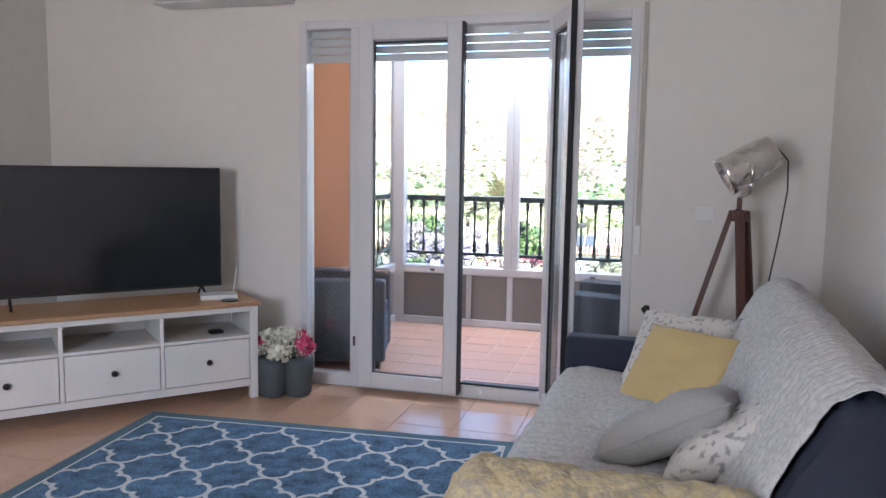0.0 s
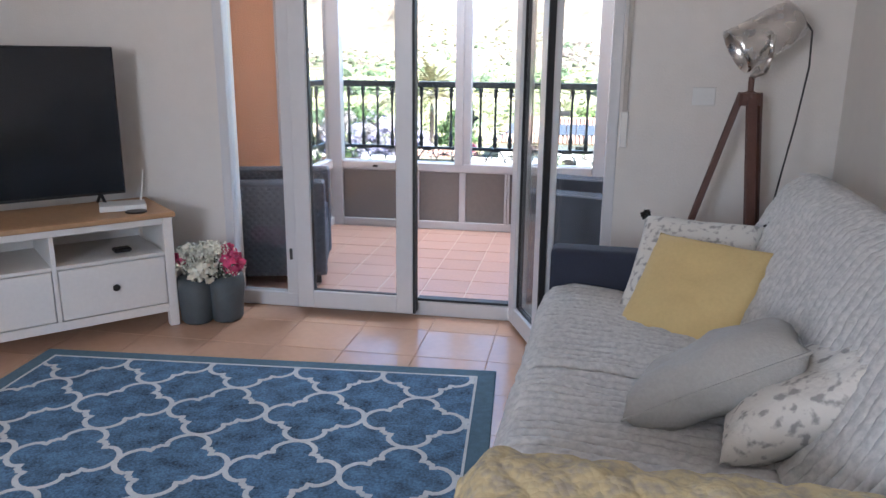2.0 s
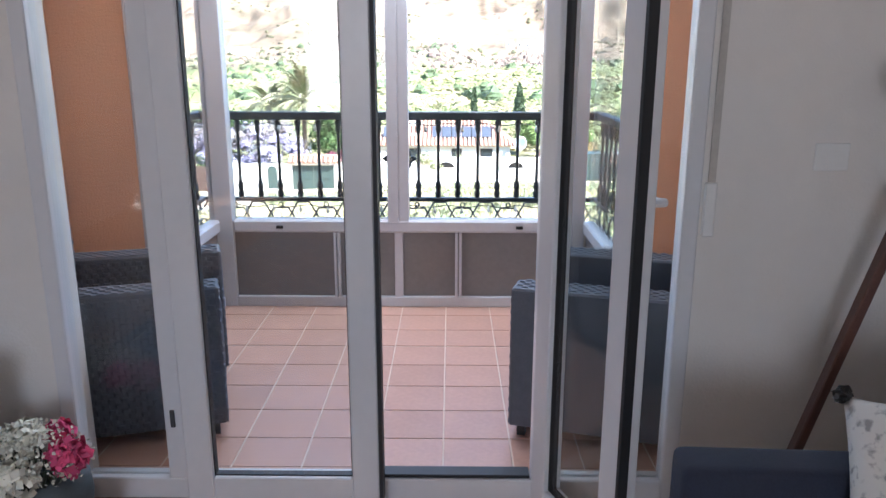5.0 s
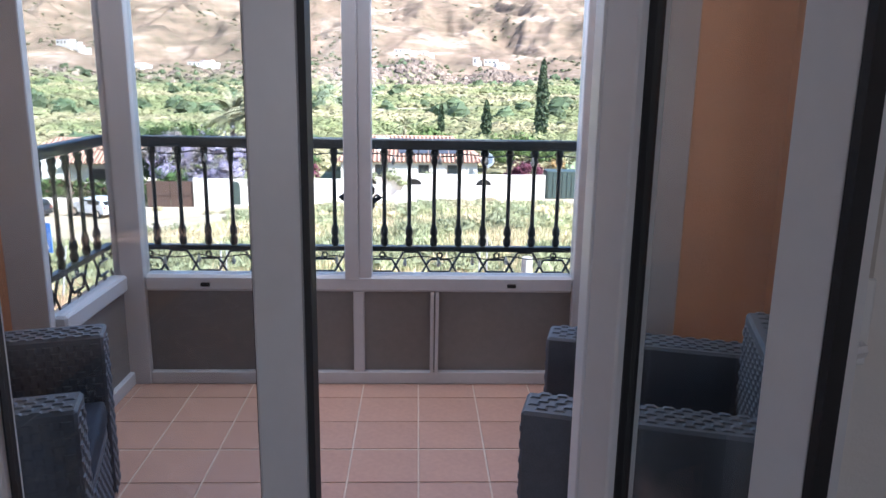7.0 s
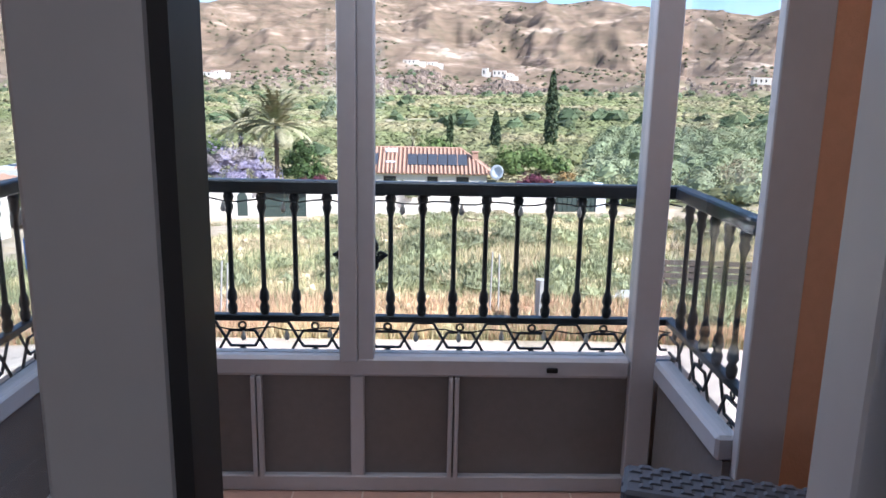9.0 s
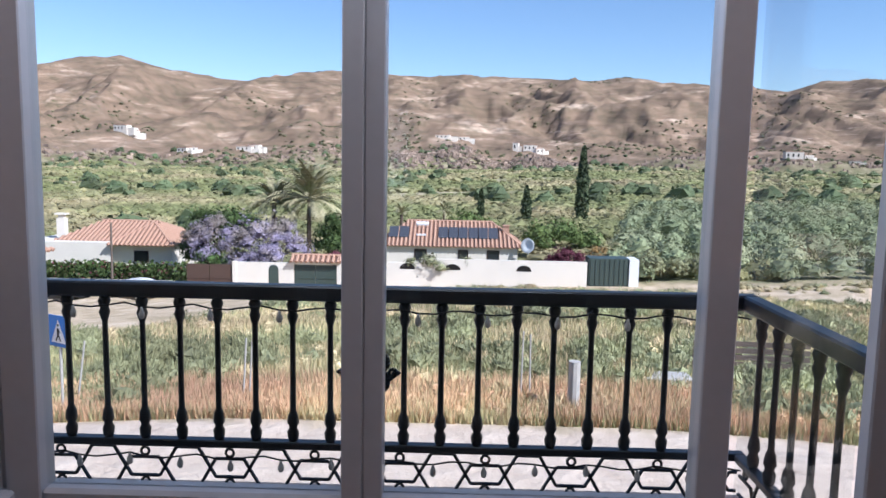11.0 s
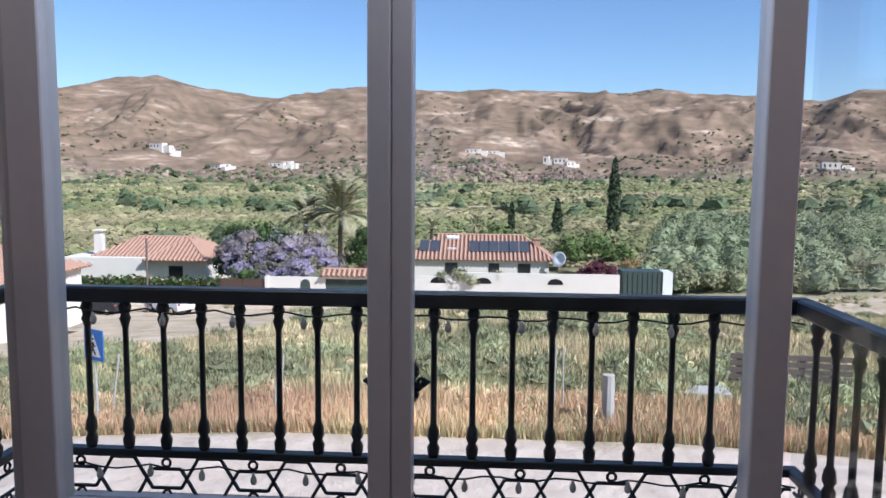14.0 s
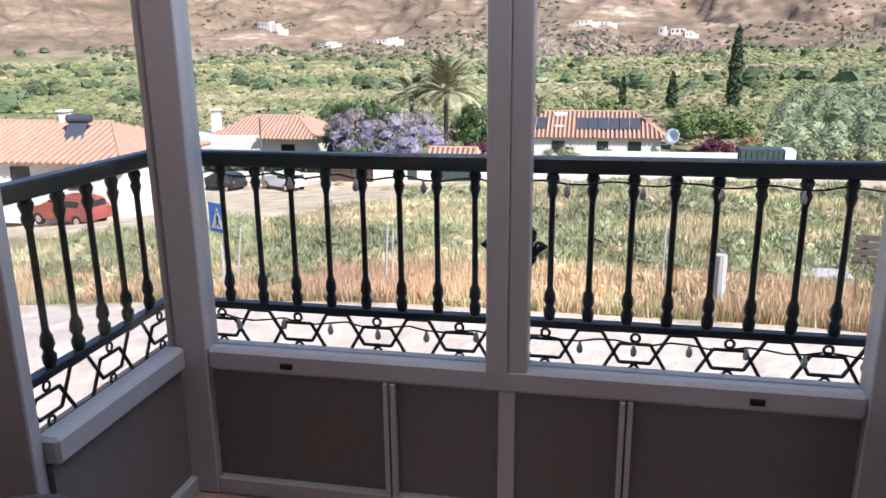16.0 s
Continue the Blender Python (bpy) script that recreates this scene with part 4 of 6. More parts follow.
part("bulb", solid(lathe(bmesh.new(), [(0.015, -0.10), (0.02, -0.05), (0.045, 0.0), (0.04, 0.03), (0.01, 0.05)], 14, HQ @ Matrix.Scale(0.8, 4))), M_BULB, lamp, "unlit round bulb", True)
cb = bmesh.new()
c0 = HC_ - AX * 0.15
pts = [c0 + Vector((0.0, 0, 0.0)), c0 + Vector((0.05, 0.0, -0.06)), c0 + Vector((0.055, 0.0, -0.20)), c0 + Vector((0.03, 0, -0.42)), c0 + Vector((0.0, 0, -0.62)), c0 + Vector((-0.02, 0.02, -0.80)), Vector((0.1, 0.05, 0.3)), Vector((0.12, 0.1, 0.006))]
tube(cb, pts, 0.004, 6)
part("cable", cb, M_BLACK, lamp, "thin black cable")

# ---- fittings of the room ----
ac = thing("air_conditioner", "white wall-mounted air conditioner high above a television", "air conditioner", (-1.36, YW, 2.32))
part("casing", boxes(((-0.44, -0.20, 0.0), (0.44, -0.001, 0.27)), bevel=0.02, seg=2), M_WHITEP, ac)
part("louvre", boxes(((-0.39, -0.205, 0.012), (0.39, -0.15, 0.020))), M_PINK, ac, "grey air outlet flap")
st = thing("shutter_strap", "grey roller shutter strap and white winder beside a balcony door", "shutter strap", (1.125, YW, 0))
part("strap", boxes(((-0.011, -0.012, 1.06), (0.011, -0.009, 2.25))), M_PINK, st, "woven grey strap")
part("winder", boxes(((-0.018, -0.016, 0.90), (0.018, -0.001, 1.065)), bevel=0.004), M_WHITEP, st)
part("light_switch", boxes(((1.42, YW - 0.008, 1.10), (1.52, YW - 0.0005, 1.18)), bevel=0.002), M_WHITEP, None, "white wall switch plate on the plaster wall", category="switch")

# ---- terrace furniture ----
def weave(bm, lo, hi, pitch=0.022, m=None):
    """A box whose faces carry rows of small raised woven pads."""
    box(bm, lo, hi, 0.008, 1, m)
    (x0, y0, z0), (x1, y1, z1) = lo, hi
    M = m or Matrix()

    def pad(c, u, v, n):
        c, u, v, n = Vector(c), Vector(u), Vector(v), Vector(n)
        q = [bm.verts.new(M @ (c + u * a + v * b + n * 0.0004)) for a, b in ((-1, -1), (1, -1), (1, 1), (-1, 1))]
        t = [bm.verts.new(M @ (c + u * a * 0.55 + v * b * 0.8 + n * 0.0045)) for a, b in ((-1, -1), (1, -1), (1, 1), (-1, 1))]
        bm.faces.new(t)
        for k in range(4):
            bm.faces.new((q[k], q[(k + 1) % 4], t[(k + 1) % 4], t[k]))

    h = pitch * 0.47
    for i in range(int((x1 - x0 - 0.01) / pitch)):
        for j in range(int((y1 - y0 - 0.01) / pitch)):
            if (i + j) % 2 == 0:
                pad((x0 + 0.012 + i * pitch, y0 + 0.012 + j * pitch, z1), (h * 1.5, 0, 0), (0, h * 0.8, 0), (0, 0, 1))
        for k in range(int((z1 - z0 - 0.01) / pitch)):
            if (i + k) % 2 == 0:
                pad((x0 + 0.012 + i * pitch, y0, z0 + 0.012 + k * pitch), (h * 1.5, 0, 0), (0, 0, h * 0.8), (0, -1, 0))
    for j in range(int((y1 - y0 - 0.01) / pitch)):
        for k in range(int((z1 - z0 - 0.01) / pitch)):
            if (j + k) % 2 == 0:
                pad((x0, y0 + 0.012 + j * pitch, z0 + 0.012 + k * pitch), (0, h * 1.5, 0), (0, 0, h * 0.8), (-1, 0, 0))
                pad((x1, y0 + 0.012 + j * pitch, z0 + 0.012 + k * pitch), (0, h * 1.5, 0), (0, 0, h * 0.8), (1, 0, 0))
    return bm


def armchair(m, flip):
    """Faces local +x; local y runs along its front."""
    c = thing("wicker_armchair", "dark grey woven wicker armchair on terracotta terrace tiles", "armchair", group="terrace armchairs")
    c.matrix_basis = m
    part("arm", weave(bmesh.new(), (-0.72, 0.0, 0.05), (0, 0.13, 0.60)), M_WICKER, c)
    part("arm", weave(bmesh.new(), (-0.72, 0.56, 0.05), (0, 0.69, 0.60)), M_WICKER, c)
    part("backrest", weave(bmesh.new(), (-0.72, 0.131, 0.05), (-0.58, 0.559, 0.74)), M_WICKER, c)
    part("seat_frame", weave(bmesh.new(), (-0.579, 0.131, 0.05), (-0.01, 0.559, 0.30)), M_WICKER, c)
    part("seat_cushion", boxes(((-0.575, 0.135, 0.30), (-0.005, 0.555, 0.39)), bevel=0.02, seg=2), M_NAVY, c, "dark blue seat cushion", True)
    for x in (-0.70, -0.06):
        for y in (0.02, 0.63):
            part("foot", boxes(((x, y, 0), (x + 0.03, y + 0.03, 0.055))), M_BLACK, c)
    return c


a = radians(16)
armchair(Matrix.Translation((-0.50, -1.60, 0)) @ Matrix(((math.cos(a), -math.sin(a), 0, 0), (math.sin(a), math.cos(a), 0, 0), (0, 0, 1, 0), (0, 0, 0, 1))), False)
armchair(Matrix.Translation((0.77, -0.94, 0)) @ Matrix(((-math.cos(a), -math.sin(a), 0, 0), (math.sin(a), -math.cos(a), 0, 0), (0, 0, 1, 0), (0, 0, 0, 1))), True)

# blind cords, window catches, string of bulbs
for x in (-0.33, 0.535):
    c = thing("blind_cord", "thin grey blind cord with a dark pull before a window", "blind cord", (x, -0.06, 0), group="blind cords")
    cbm = bmesh.new()
    rod(cbm, (0, 0, 2.10), (0.003, 0, 2.499), 0.0025, 6)
    part("cord", cbm, M_DARK, c)
    part("pull", solid(lathe(bmesh.new(), [(0.004, 2.10), (0.008, 2.095), (0.008, 2.068), (0.005, 2.062)], 10)), M_DARK, c)
for x in (-0.62, 0.75):
    part("catch", boxes(((x - 0.02, -0.056, 0.47), (x + 0.02, -0.0455, 0.488)), bevel=0.002), M_DARK, bay, "small dark catch")
sl = thing("string_lights", "string of small unlit bulbs along a black balcony railing", "string lights")
wb = bmesh.new()
wp, last = [], None
rb3 = random.Random(9)
n = 44
for k in range(n + 1):
    x = RX0 + (RX1 - RX0) * k / n
    wp.append((x, RY - 0.035, 1.062 - 0.018 * abs(math.sin(k * 0.8))))
tube(wb, wp, 0.003, 5)
wp2 = [(x, RY - 0.03, z - 0.475) for x, y, z in wp]
part("wire", wb, M_BLACK, sl)
wb = bmesh.new()
tube(wb, wp2, 0.003, 5)
part("wire", wb, M_BLACK, sl)
bulb_bm = lathe(bmesh.new(), [(0.004, 0), (0.005, -0.010), (0.009, -0.018), (0.010, -0.027), (0.007, -0.036), (0.002, -0.039)], 9)
bulb0 = part("bulb", solid(bulb_bm), M_BULB, sl, "small unlit glass bulb", True)
bulb0.location = wp[2]
for src, step in ((wp, 4), (wp2, 3)):
    for k in range(5, n, step):
        o = new("bulb", bulb0.data)
        o.parent = sl
        o.location = src[k]
        o["label"] = "small unlit glass bulb"

# ---- outdoors ----
M_LEAF = foliage_material("tree_leaves", (0.055, 0.085, 0.025))
M_OLIVE = foliage_material("olive_leaves", (0.20, 0.23, 0.12), 0.2, hue=0.01, second=(0.27, 0.285, 0.16), patch_scale=0.06)
M_SCRUB = foliage_material("valley_scrub", (0.185, 0.19, 0.080), 0.22, hue=0.015, second=(0.31, 0.26, 0.14), patch_scale=0.02)
M_LILAC = foliage_material("lilac_blossom", (0.31, 0.265, 0.36), 0.3, hue=0.01, second=(0.24, 0.20, 0.18), patch_scale=0.45, share=(0.44, 0.56))
M_PALM = foliage_material("palm_fronds", (0.40, 0.36, 0.21), 0.35, second=(0.24, 0.25, 0.12), patch_scale=0.6)
M_CYP = foliage_material("cypress_leaves", (0.085, 0.11, 0.055), 0.4)
M_BOUG = foliage_material("bougainvillea", (0.14, 0.04, 0.055), 0.5)
M_GARDEN = foliage_material("garden_leaves", (0.11, 0.15, 0.045), 0.35)
M_AUTUMN = foliage_material("orange_leaves", (0.30, 0.19, 0.07), 0.35)
M_DRY = foliage_material("dry_grass", (0.60, 0.48, 0.28), 0.3)
M_VERGE = foliage_material("verge_weeds", (0.42, 0.35, 0.20), 0.3, second=(0.22, 0.23, 0.12), patch_scale=0.3)
M_RUST = foliage_material("russet_grass", (0.64, 0.41, 0.25), 0.35)
M_GREENG = foliage_material("green_grass", (0.30, 0.31, 0.15), 0.4, second=(0.42, 0.38, 0.20), patch_scale=0.3)
M_GREYG = foliage_material("grey_shrubs", (0.235, 0.238, 0.130), 0.3, second=(0.32, 0.32, 0.165), patch_scale=0.25)
M_TREES = foliage_material("carob_leaves", (0.10, 0.125, 0.06), 0.3)
M_HILLS = foliage_material("hill_shrubs", (0.12, 0.115, 0.06), 0.3)
M_BARK = material("bark", (0.12, 0.085, 0.06), 0.95, vary=0.2, bump=0.5)
M_LIME = material("whitewashed_render", (0.72, 0.655, 0.565), 0.9, vary=0.10, scale=0.6)
M_TERRA = material("roof_tiles", (0.46, 0.27, 0.185), 0.85, vary=0.2, scale=2)
# dark copy of M_TERRA: shade between the tile rows, put into the colour
M_TERRA_SHADE = material("roof_channel_shade", (0.20, 0.11, 0.075), 0.9, vary=0.2, scale=2)
M_ROCK = foliage_material("bluff_rock", (0.34, 0.25, 0.19), 0.35, rough=0.95, hue=0.01, second=(0.20, 0.15, 0.12), patch_scale=0.05)
M_SOLAR = material("solar_panel", (0.055, 0.06, 0.075), 0.55)
M_GREEND = material("green_sheet_metal", (0.045, 0.065, 0.055), 0.5, vary=0.15)
M_BROWND = material("rusty_brown_gate", (0.080, 0.045, 0.032), 0.7, vary=0.25, scale=3)
M_CARW = material("white_car_paint", (0.7, 0.7, 0.7), 0.25)
M_CARB = material("dark_car_paint", (0.03, 0.03, 0.035), 0.25)
M_CARG = material("car_glass", (0.02, 0.025, 0.03), 0.1)
M_RUBBER = material("tyre_rubber", (0.02, 0.02, 0.02), 0.8)
M_CONC = material("concrete", (0.42, 0.40, 0.37), 0.9, vary=0.15, bump=0.3)
M_BLUE = material("sign_blue", (0.02, 0.16, 0.50), 0.4, vary=0.03)
M_SIGNW = material("sign_white", (0.75, 0.75, 0.75), 0.4, vary=0.02)
M_OLDWOOD = material("weathered_wood", (0.13, 0.10, 0.08), 0.9, vary=0.2)
M_REDCAR = material("faded_red_paint", (0.30, 0.07, 0.05), 0.4)

rnd = random.Random(11)


def leaf_mesh(name, quads, mat):
    """Many loose leaf quads: centre, size, random turn."""
    verts, faces = [], []
    for (cx, cy, cz), s in quads:
        a, b = rnd.uniform(0, 6.283), rnd.uniform(-1.0, 1.0)
        ux, uy, uz = math.cos(a) * s, math.sin(a) * s, b * s * 0.5
        vx, vy, vz = -math.sin(a) * s * 0.5 * b, math.cos(a) * s * 0.5 * b, s * (0.9 - 0.3 * abs(b))
        k = len(verts)
        verts += [(cx - ux - vx * 0.3, cy - uy - vy * 0.3, cz - uz - vz * 0.3), (cx + ux * 0.4 - vx, cy + uy * 0.4 - vy, cz + uz * 0.4 - vz), (cx + ux, cy + uy, cz + uz), (cx + vx, cy + vy, cz + vz)]
        faces.append((k, k + 1, k + 2, k + 3))
    me = bpy.data.meshes.new(name)
    me.from_pydata(verts, [], faces)
    me.materials.append(mat)
    return me


nrnd = np.random.default_rng(5)


def shrubs(name, spots, n, leaf, mat, flat=0.7, lumps=0.30, blade=False, core=0.82):
    """Many shrubs in one mesh: spots are (x, y, z, radius); leaves lie along each lumpy crown, round a dense middle."""
    spots = np.array(spots, dtype=float).reshape(-1, 4)
    squash = np.array([1, 1, flat])

    def lumpy(c, d):
        ph = c[:, :1] * 3.1 + c[:, 1:2] * 1.7
        return 1 + lumps * np.sin(d[:, :1] * 4.1 + ph) * np.sin(d[:, 1:2] * 3.7 + ph * 1.3) + 0.5 * lumps * np.sin(d[:, 2:] * 6.3 + ph * 2.1) * np.cos(d[:, :1] * 7 + ph)

    verts, faces = np.zeros((0, 3)), []
    if n:
        c = np.repeat(spots, n, axis=0)
        d = nrnd.normal(size=(len(c), 3))
        d[:, 2] = np.abs(d[:, 2]) - 0.35
        d /= np.linalg.norm(d, axis=1)[:, None]
        r = c[:, 3:4]
        p = c[:, :3] + d * r * (lumpy(c, d) + nrnd.normal(size=(len(c), 1)) * 0.05) * squash
        size = leaf * r * nrnd.uniform(0.6, 1.4, (len(c), 1))
        if blade:
            u = np.array([0, 0, 1.0]) + nrnd.normal(size=d.shape) * 0.30 + d * np.array([0.5, 0.5, 0])
            v = np.cross(u, nrnd.normal(size=d.shape))
            v *= 0.16 / (np.linalg.norm(v, axis=1)[:, None] + 1e-9)
        else:
            nn = d / squash + nrnd.normal(size=d.shape) * 0.30
            nn /= np.linalg.norm(nn, axis=1)[:, None]
            u = np.cross(nn, nrnd.normal(size=d.shape))
            u /= np.linalg.norm(u, axis=1)[:, None] + 1e-9
            v = np.cross(nn, u) * 0.65
        verts = np.stack([p - u * size, p - v * size, p + u * size, p + v * size], axis=1).reshape(-1, 3)
        faces = np.arange(len(verts)).reshape(-1, 4).tolist()
    if core:
        rings, seg = (-0.35, 0.15, 0.6, 0.95), 7
        tpl = np.array([(math.cos(6.283 * k / seg + 0.4 * i) * math.sqrt(1 - h * h), math.sin(6.283 * k / seg + 0.4 * i) * math.sqrt(1 - h * h), h) for i, h in enumerate(rings) for k in range(seg)])
        m = len(tpl)
        c = np.repeat(spots, m, axis=0)
        d = np.tile(tpl, (len(spots), 1))
        p = c[:, :3] + d * c[:, 3:4] * core * (lumpy(c, d) + nrnd.normal(size=(len(c), 1)) * 0.07) * squash
        quads = [(i * seg + k, i * seg + (k + 1) % seg, (i + 1) * seg + (k + 1) % seg, (i + 1) * seg + k) for i in range(len(rings) - 1) for k in range(seg)]
        base = len(verts) + m * np.arange(len(spots))
        faces += (base[:, None, None] + np.array(quads)[None]).reshape(-1, 4).tolist()
        faces += (base[:, None] + np.arange(m - seg, m)[None]).tolist()
        verts = np.concatenate([verts, p])
    me = bpy.data.meshes.new(name)
    me.from_pydata(verts.tolist(), [], faces)
    me.materials.append(mat)
    return me


def cloud(c, r, n, s, rz=None, hollow=0.55):
    rz = r if rz is None else rz
    out = []
    for _ in range(n):
        while True:
            d = Vector((rnd.gauss(0, 1), rnd.gauss(0, 1), rnd.gauss(0, 1)))
            if d.length > 0.1:
                break
        d.normalize()
        k = rnd.uniform(hollow, 1.0) * (0.85 + 0.3 * noise.noise(d * 1.7 + Vector(c)))
        out.append(((c[0] + d.x * r * k, c[1] + d.y * r * k, c[2] + d.z * rz * k), s * rnd.uniform(0.6, 1.4)))
    return out


def tree(name, label, category, x, y, h, blobs, mat, n=500, s=0.25, trunk=0.18):
    z0 = ground_z(x, y)
    t = thing(name, label, category, (x, y, z0))
    tb_ = rod(bmesh.new(), (0, 0, -0.3), (0.1, 0, h * 0.5), trunk, 8, trunk * 0.6)
    spots = []
    for bx_, by_, bz_, r, rz in blobs:
        rod(tb_, (0.05, 0, h * 0.3), (bx_, by_, bz_), trunk * 0.45, 6, trunk * 0.12)
        spots.append((bx_, by_, bz_, r))
        for _ in range(7):
            a1, e1 = rnd.uniform(0, 6.283), rnd.uniform(-0.7, 1.2)
            spots.append((bx_ + math.cos(a1) * math.cos(e1) * r * 0.75, by_ + math.sin(a1) * math.cos(e1) * r * 0.75, bz_ + math.sin(e1) * rz * 0.75, r * rnd.uniform(0.3, 0.5)))
    part("trunk", tb_, M_BARK, t)
    o = new("crown", shrubs(name + "_crown", spots, n, s, mat, 0.95, core=0.6))
    o.parent = t
    return t


# trees round the two villas
tree("jacaranda", "lilac-blossomed jacaranda tree behind a brown gate", "tree", -22.2, 64, 5, ((0.3, 0, 4.5, 1.3, 1.2), (1.2, 0, 5.3, 0.9, 0.8), (-0.9, 0, 3.7, 1.1, 1.1), (0.3, -0.3, 2.6, 1.2, 1.2)), M_LILAC, 330, 0.085)
tree("jacaranda", "wide lilac-blossomed jacaranda tree behind a white wall", "tree", -17.2, 64, 4.6, ((0, 0, 4.3, 1.9, 1.5), (2.0, 0, 4.2, 1.6, 1.3), (-2.2, 0, 3.5, 1.5, 1.5), (3.4, 0, 3.0, 1.2, 1.2), (0.8, -0.6, 2.4, 1.7, 1.3), (-1.4, -0.4, 1.7, 1.5, 1.2)), M_LILAC, 420, 0.06)
tree("garden_tree", "dark green leafy garden tree behind a lilac tree", "tree", -22.4, 66.5, 5.5, ((0, 0, 4.4, 2.1, 2.2), (1.6, 0, 5.4, 1.5, 1.2), (-1, 0, 2.8, 1.8, 2.0), (3.4, 0.5, 4.6, 1.5, 1.6), (1.0, -3.2, 1.7, 1.4, 1.6)), M_LEAF, 300, 0.09)
tree("garden_tree", "dark green leafy garden tree beside a tall palm", "tree", -11.4, 68, 5, ((0, 0, 2.9, 1.7, 1.9), (1.4, 0, 2.6, 1.3, 1.3), (0.4, 0, 4.4, 1.3, 1.3)), M_LEAF, 300, 0.10)
tree("garden_tree", "low green garden tree near a satellite dish", "tree", 9.6, 80, 4, ((0, 0, 2.2, 2.0, 1.8), (2.4, 0, 2.4, 1.9, 1.5), (4.8, 0, 1.8, 1.6, 1.2)), M_GARDEN, 300, 0.10)
tree("garden_tree", "bright green garden tree behind a villa roof", "tree", 1.2, 92, 4, ((0, 0, 2.6, 2.0, 1.6), (2.8, 0, 2.0, 1.6, 1.2)), M_GARDEN, 260, 0.10)
tree("bougainvillea_bush", "deep pink bougainvillea bush above a white wall", "bush", 10.0, 66, 2.4, ((0, 0, 1.7, 1.1, 0.8), (1.6, 0, 1.4, 0.9, 0.7), (-1.0, 0, 1.2, 0.8, 0.7)), M_BOUG, 220, 0.10, 0.06)
tree("orange_bush", "orange-brown flowering bush beside a green container", "bush", 13.4, 66.5, 2.4, ((0, 0, 1.5, 1.1, 0.9), (1.2, 0, 1.2, 0.8, 0.7)), M_AUTUMN, 220, 0.10, 0.06)
tree("bougainvillea_bush", "pink and orange bougainvillea bush beside a gate roof", "bush", -10.0, 63, 2.6, ((0, 0, 1.9, 0.9, 1.0), (1.0, 0.3, 2.3, 0.8, 0.8)), M_BOUG, 160, 0.12, 0.06)
tree("garden_bush", "round green garden bush hanging over a white wall", "bush", -1.9, 60.2, 2.6, ((0, 0, 2.0, 0.8, 0.7), (1.0, -0.2, 1.6, 0.6, 0.6), (-1.6, 0.2, 1.9, 0.5, 0.5), (3.0, 0.4, 2.0, 0.6, 0.5)), M_GREYG, 220, 0.12, 0.06)
tree("dark_shrub", "dark round shrub where the garden ends", "bush", 17.2, 62.5, 2.6, ((0, 0, 1.3, 1.2, 1.0), (2.0, 0, 1.1, 1.1, 0.9), (4.2, 0.5, 1.2, 1.2, 0.9)), M_GREYG, 240, 0.10, 0.06)


def cypress(label, x, y, h, r):
    z0 = ground_z(x, y)
    t = thing("cypress", label, "tree", (x, y, z0))
    part("trunk", rod(bmesh.new(), (0, 0, -0.3), (0, 0, h * 0.8), r * 0.12, 6, 0.02), M_BARK, t)
    q = []
    for _ in range(2600):
        u = rnd.random() ** 0.8
        rr = r * (math.sin(math.pi * min(1, (u * 0.93 + 0.07)) ** 0.75) ** 0.7) * (0.8 + 0.3 * noise.noise(Vector((u * 9, x, 0))))
        a_ = rnd.uniform(0, 6.283)
        k = rnd.uniform(0.6, 1.0)
        q.append(((math.cos(a_) * rr * k, math.sin(a_) * rr * k, 0.4 + u * (h - 0.4)), 0.22 * rnd.uniform(0.6, 1.3)))
    o = new("crown", leaf_mesh("cypress_crown", q, M_CYP))
    o.parent = t


cypress("tall narrow dark green cypress tree in the valley", 20.4, 120, 12.9, 1.35)
cypress("short narrow dark green cypress tree behind a villa", 11.3, 118, 6.6, 0.95)
cypress("thin dark cypress tree in the green valley", 4.2, 122, 6.0, 0.6)


def palm(label, x, y, h, r, n=34):
    z0 = ground_z(x, y)
    t = thing("palm_tree", label, "palm tree", (x, y, z0))
    tb_ = bmesh.new()
    rod(tb_, (0, 0, -0.3), (0.1, 0, h), 0.28, 9, 0.2)
    part("trunk", tb_, M_BARK, t)
    bm = bmesh.new()
    for i in range(n):
        a_ = i * 2.4 + rnd.uniform(-0.2, 0.2)
        e = rnd.uniform(-0.15, 1.5)
        L_ = r * rnd.uniform(0.8, 1.1)
        px, prev = None, None
        side = Vector((-math.sin(a_), math.cos(a_), 0))
        spine = []
        for k in range(9):
            u = k / 8
            ang = e - u * u * 0.95
            if spine:
                p = spine[-1] + Vector((math.cos(a_) * math.cos(ang), math.sin(a_) * math.cos(ang), math.sin(ang))) * (L_ / 8)
            else:
                p = Vector((0.1, 0, h))
            spine.append(p)
        for k in range(1, 8):
            p, d = spine[k], (spine[k + 1] - spine[k])
            for q in (0, 0.5):
                c = p + d * q
                for s_ in (1, -1):
                    w = 0.36 * r / 3 * math.sin(math.pi * (k + q) / 8.8) + 0.05
                    tip = c + side * s_ * w + d * 0.9 + Vector((0, 0, -w * 0.35))
                    bm.faces.new((bm.verts.new(c), bm.verts.new(c + d * 0.48), bm.verts.new(tip)))
    part("frond_crown", bm, M_PALM, t, "arching feather fronds")
    return t


palm("large feathery date palm behind a garden wall", -14.4, 72, 6.9, 4.3, 90)
palm("smaller feathery palm beside a larger one", -18.4, 74, 6.5, 3.4, 64)
palm("small palm tree behind a villa roof", -6.6, 90, 4.2, 1.9, 26)
palm("small palm tree in the valley green", -1.5, 100, 4.0, 1.9, 26)

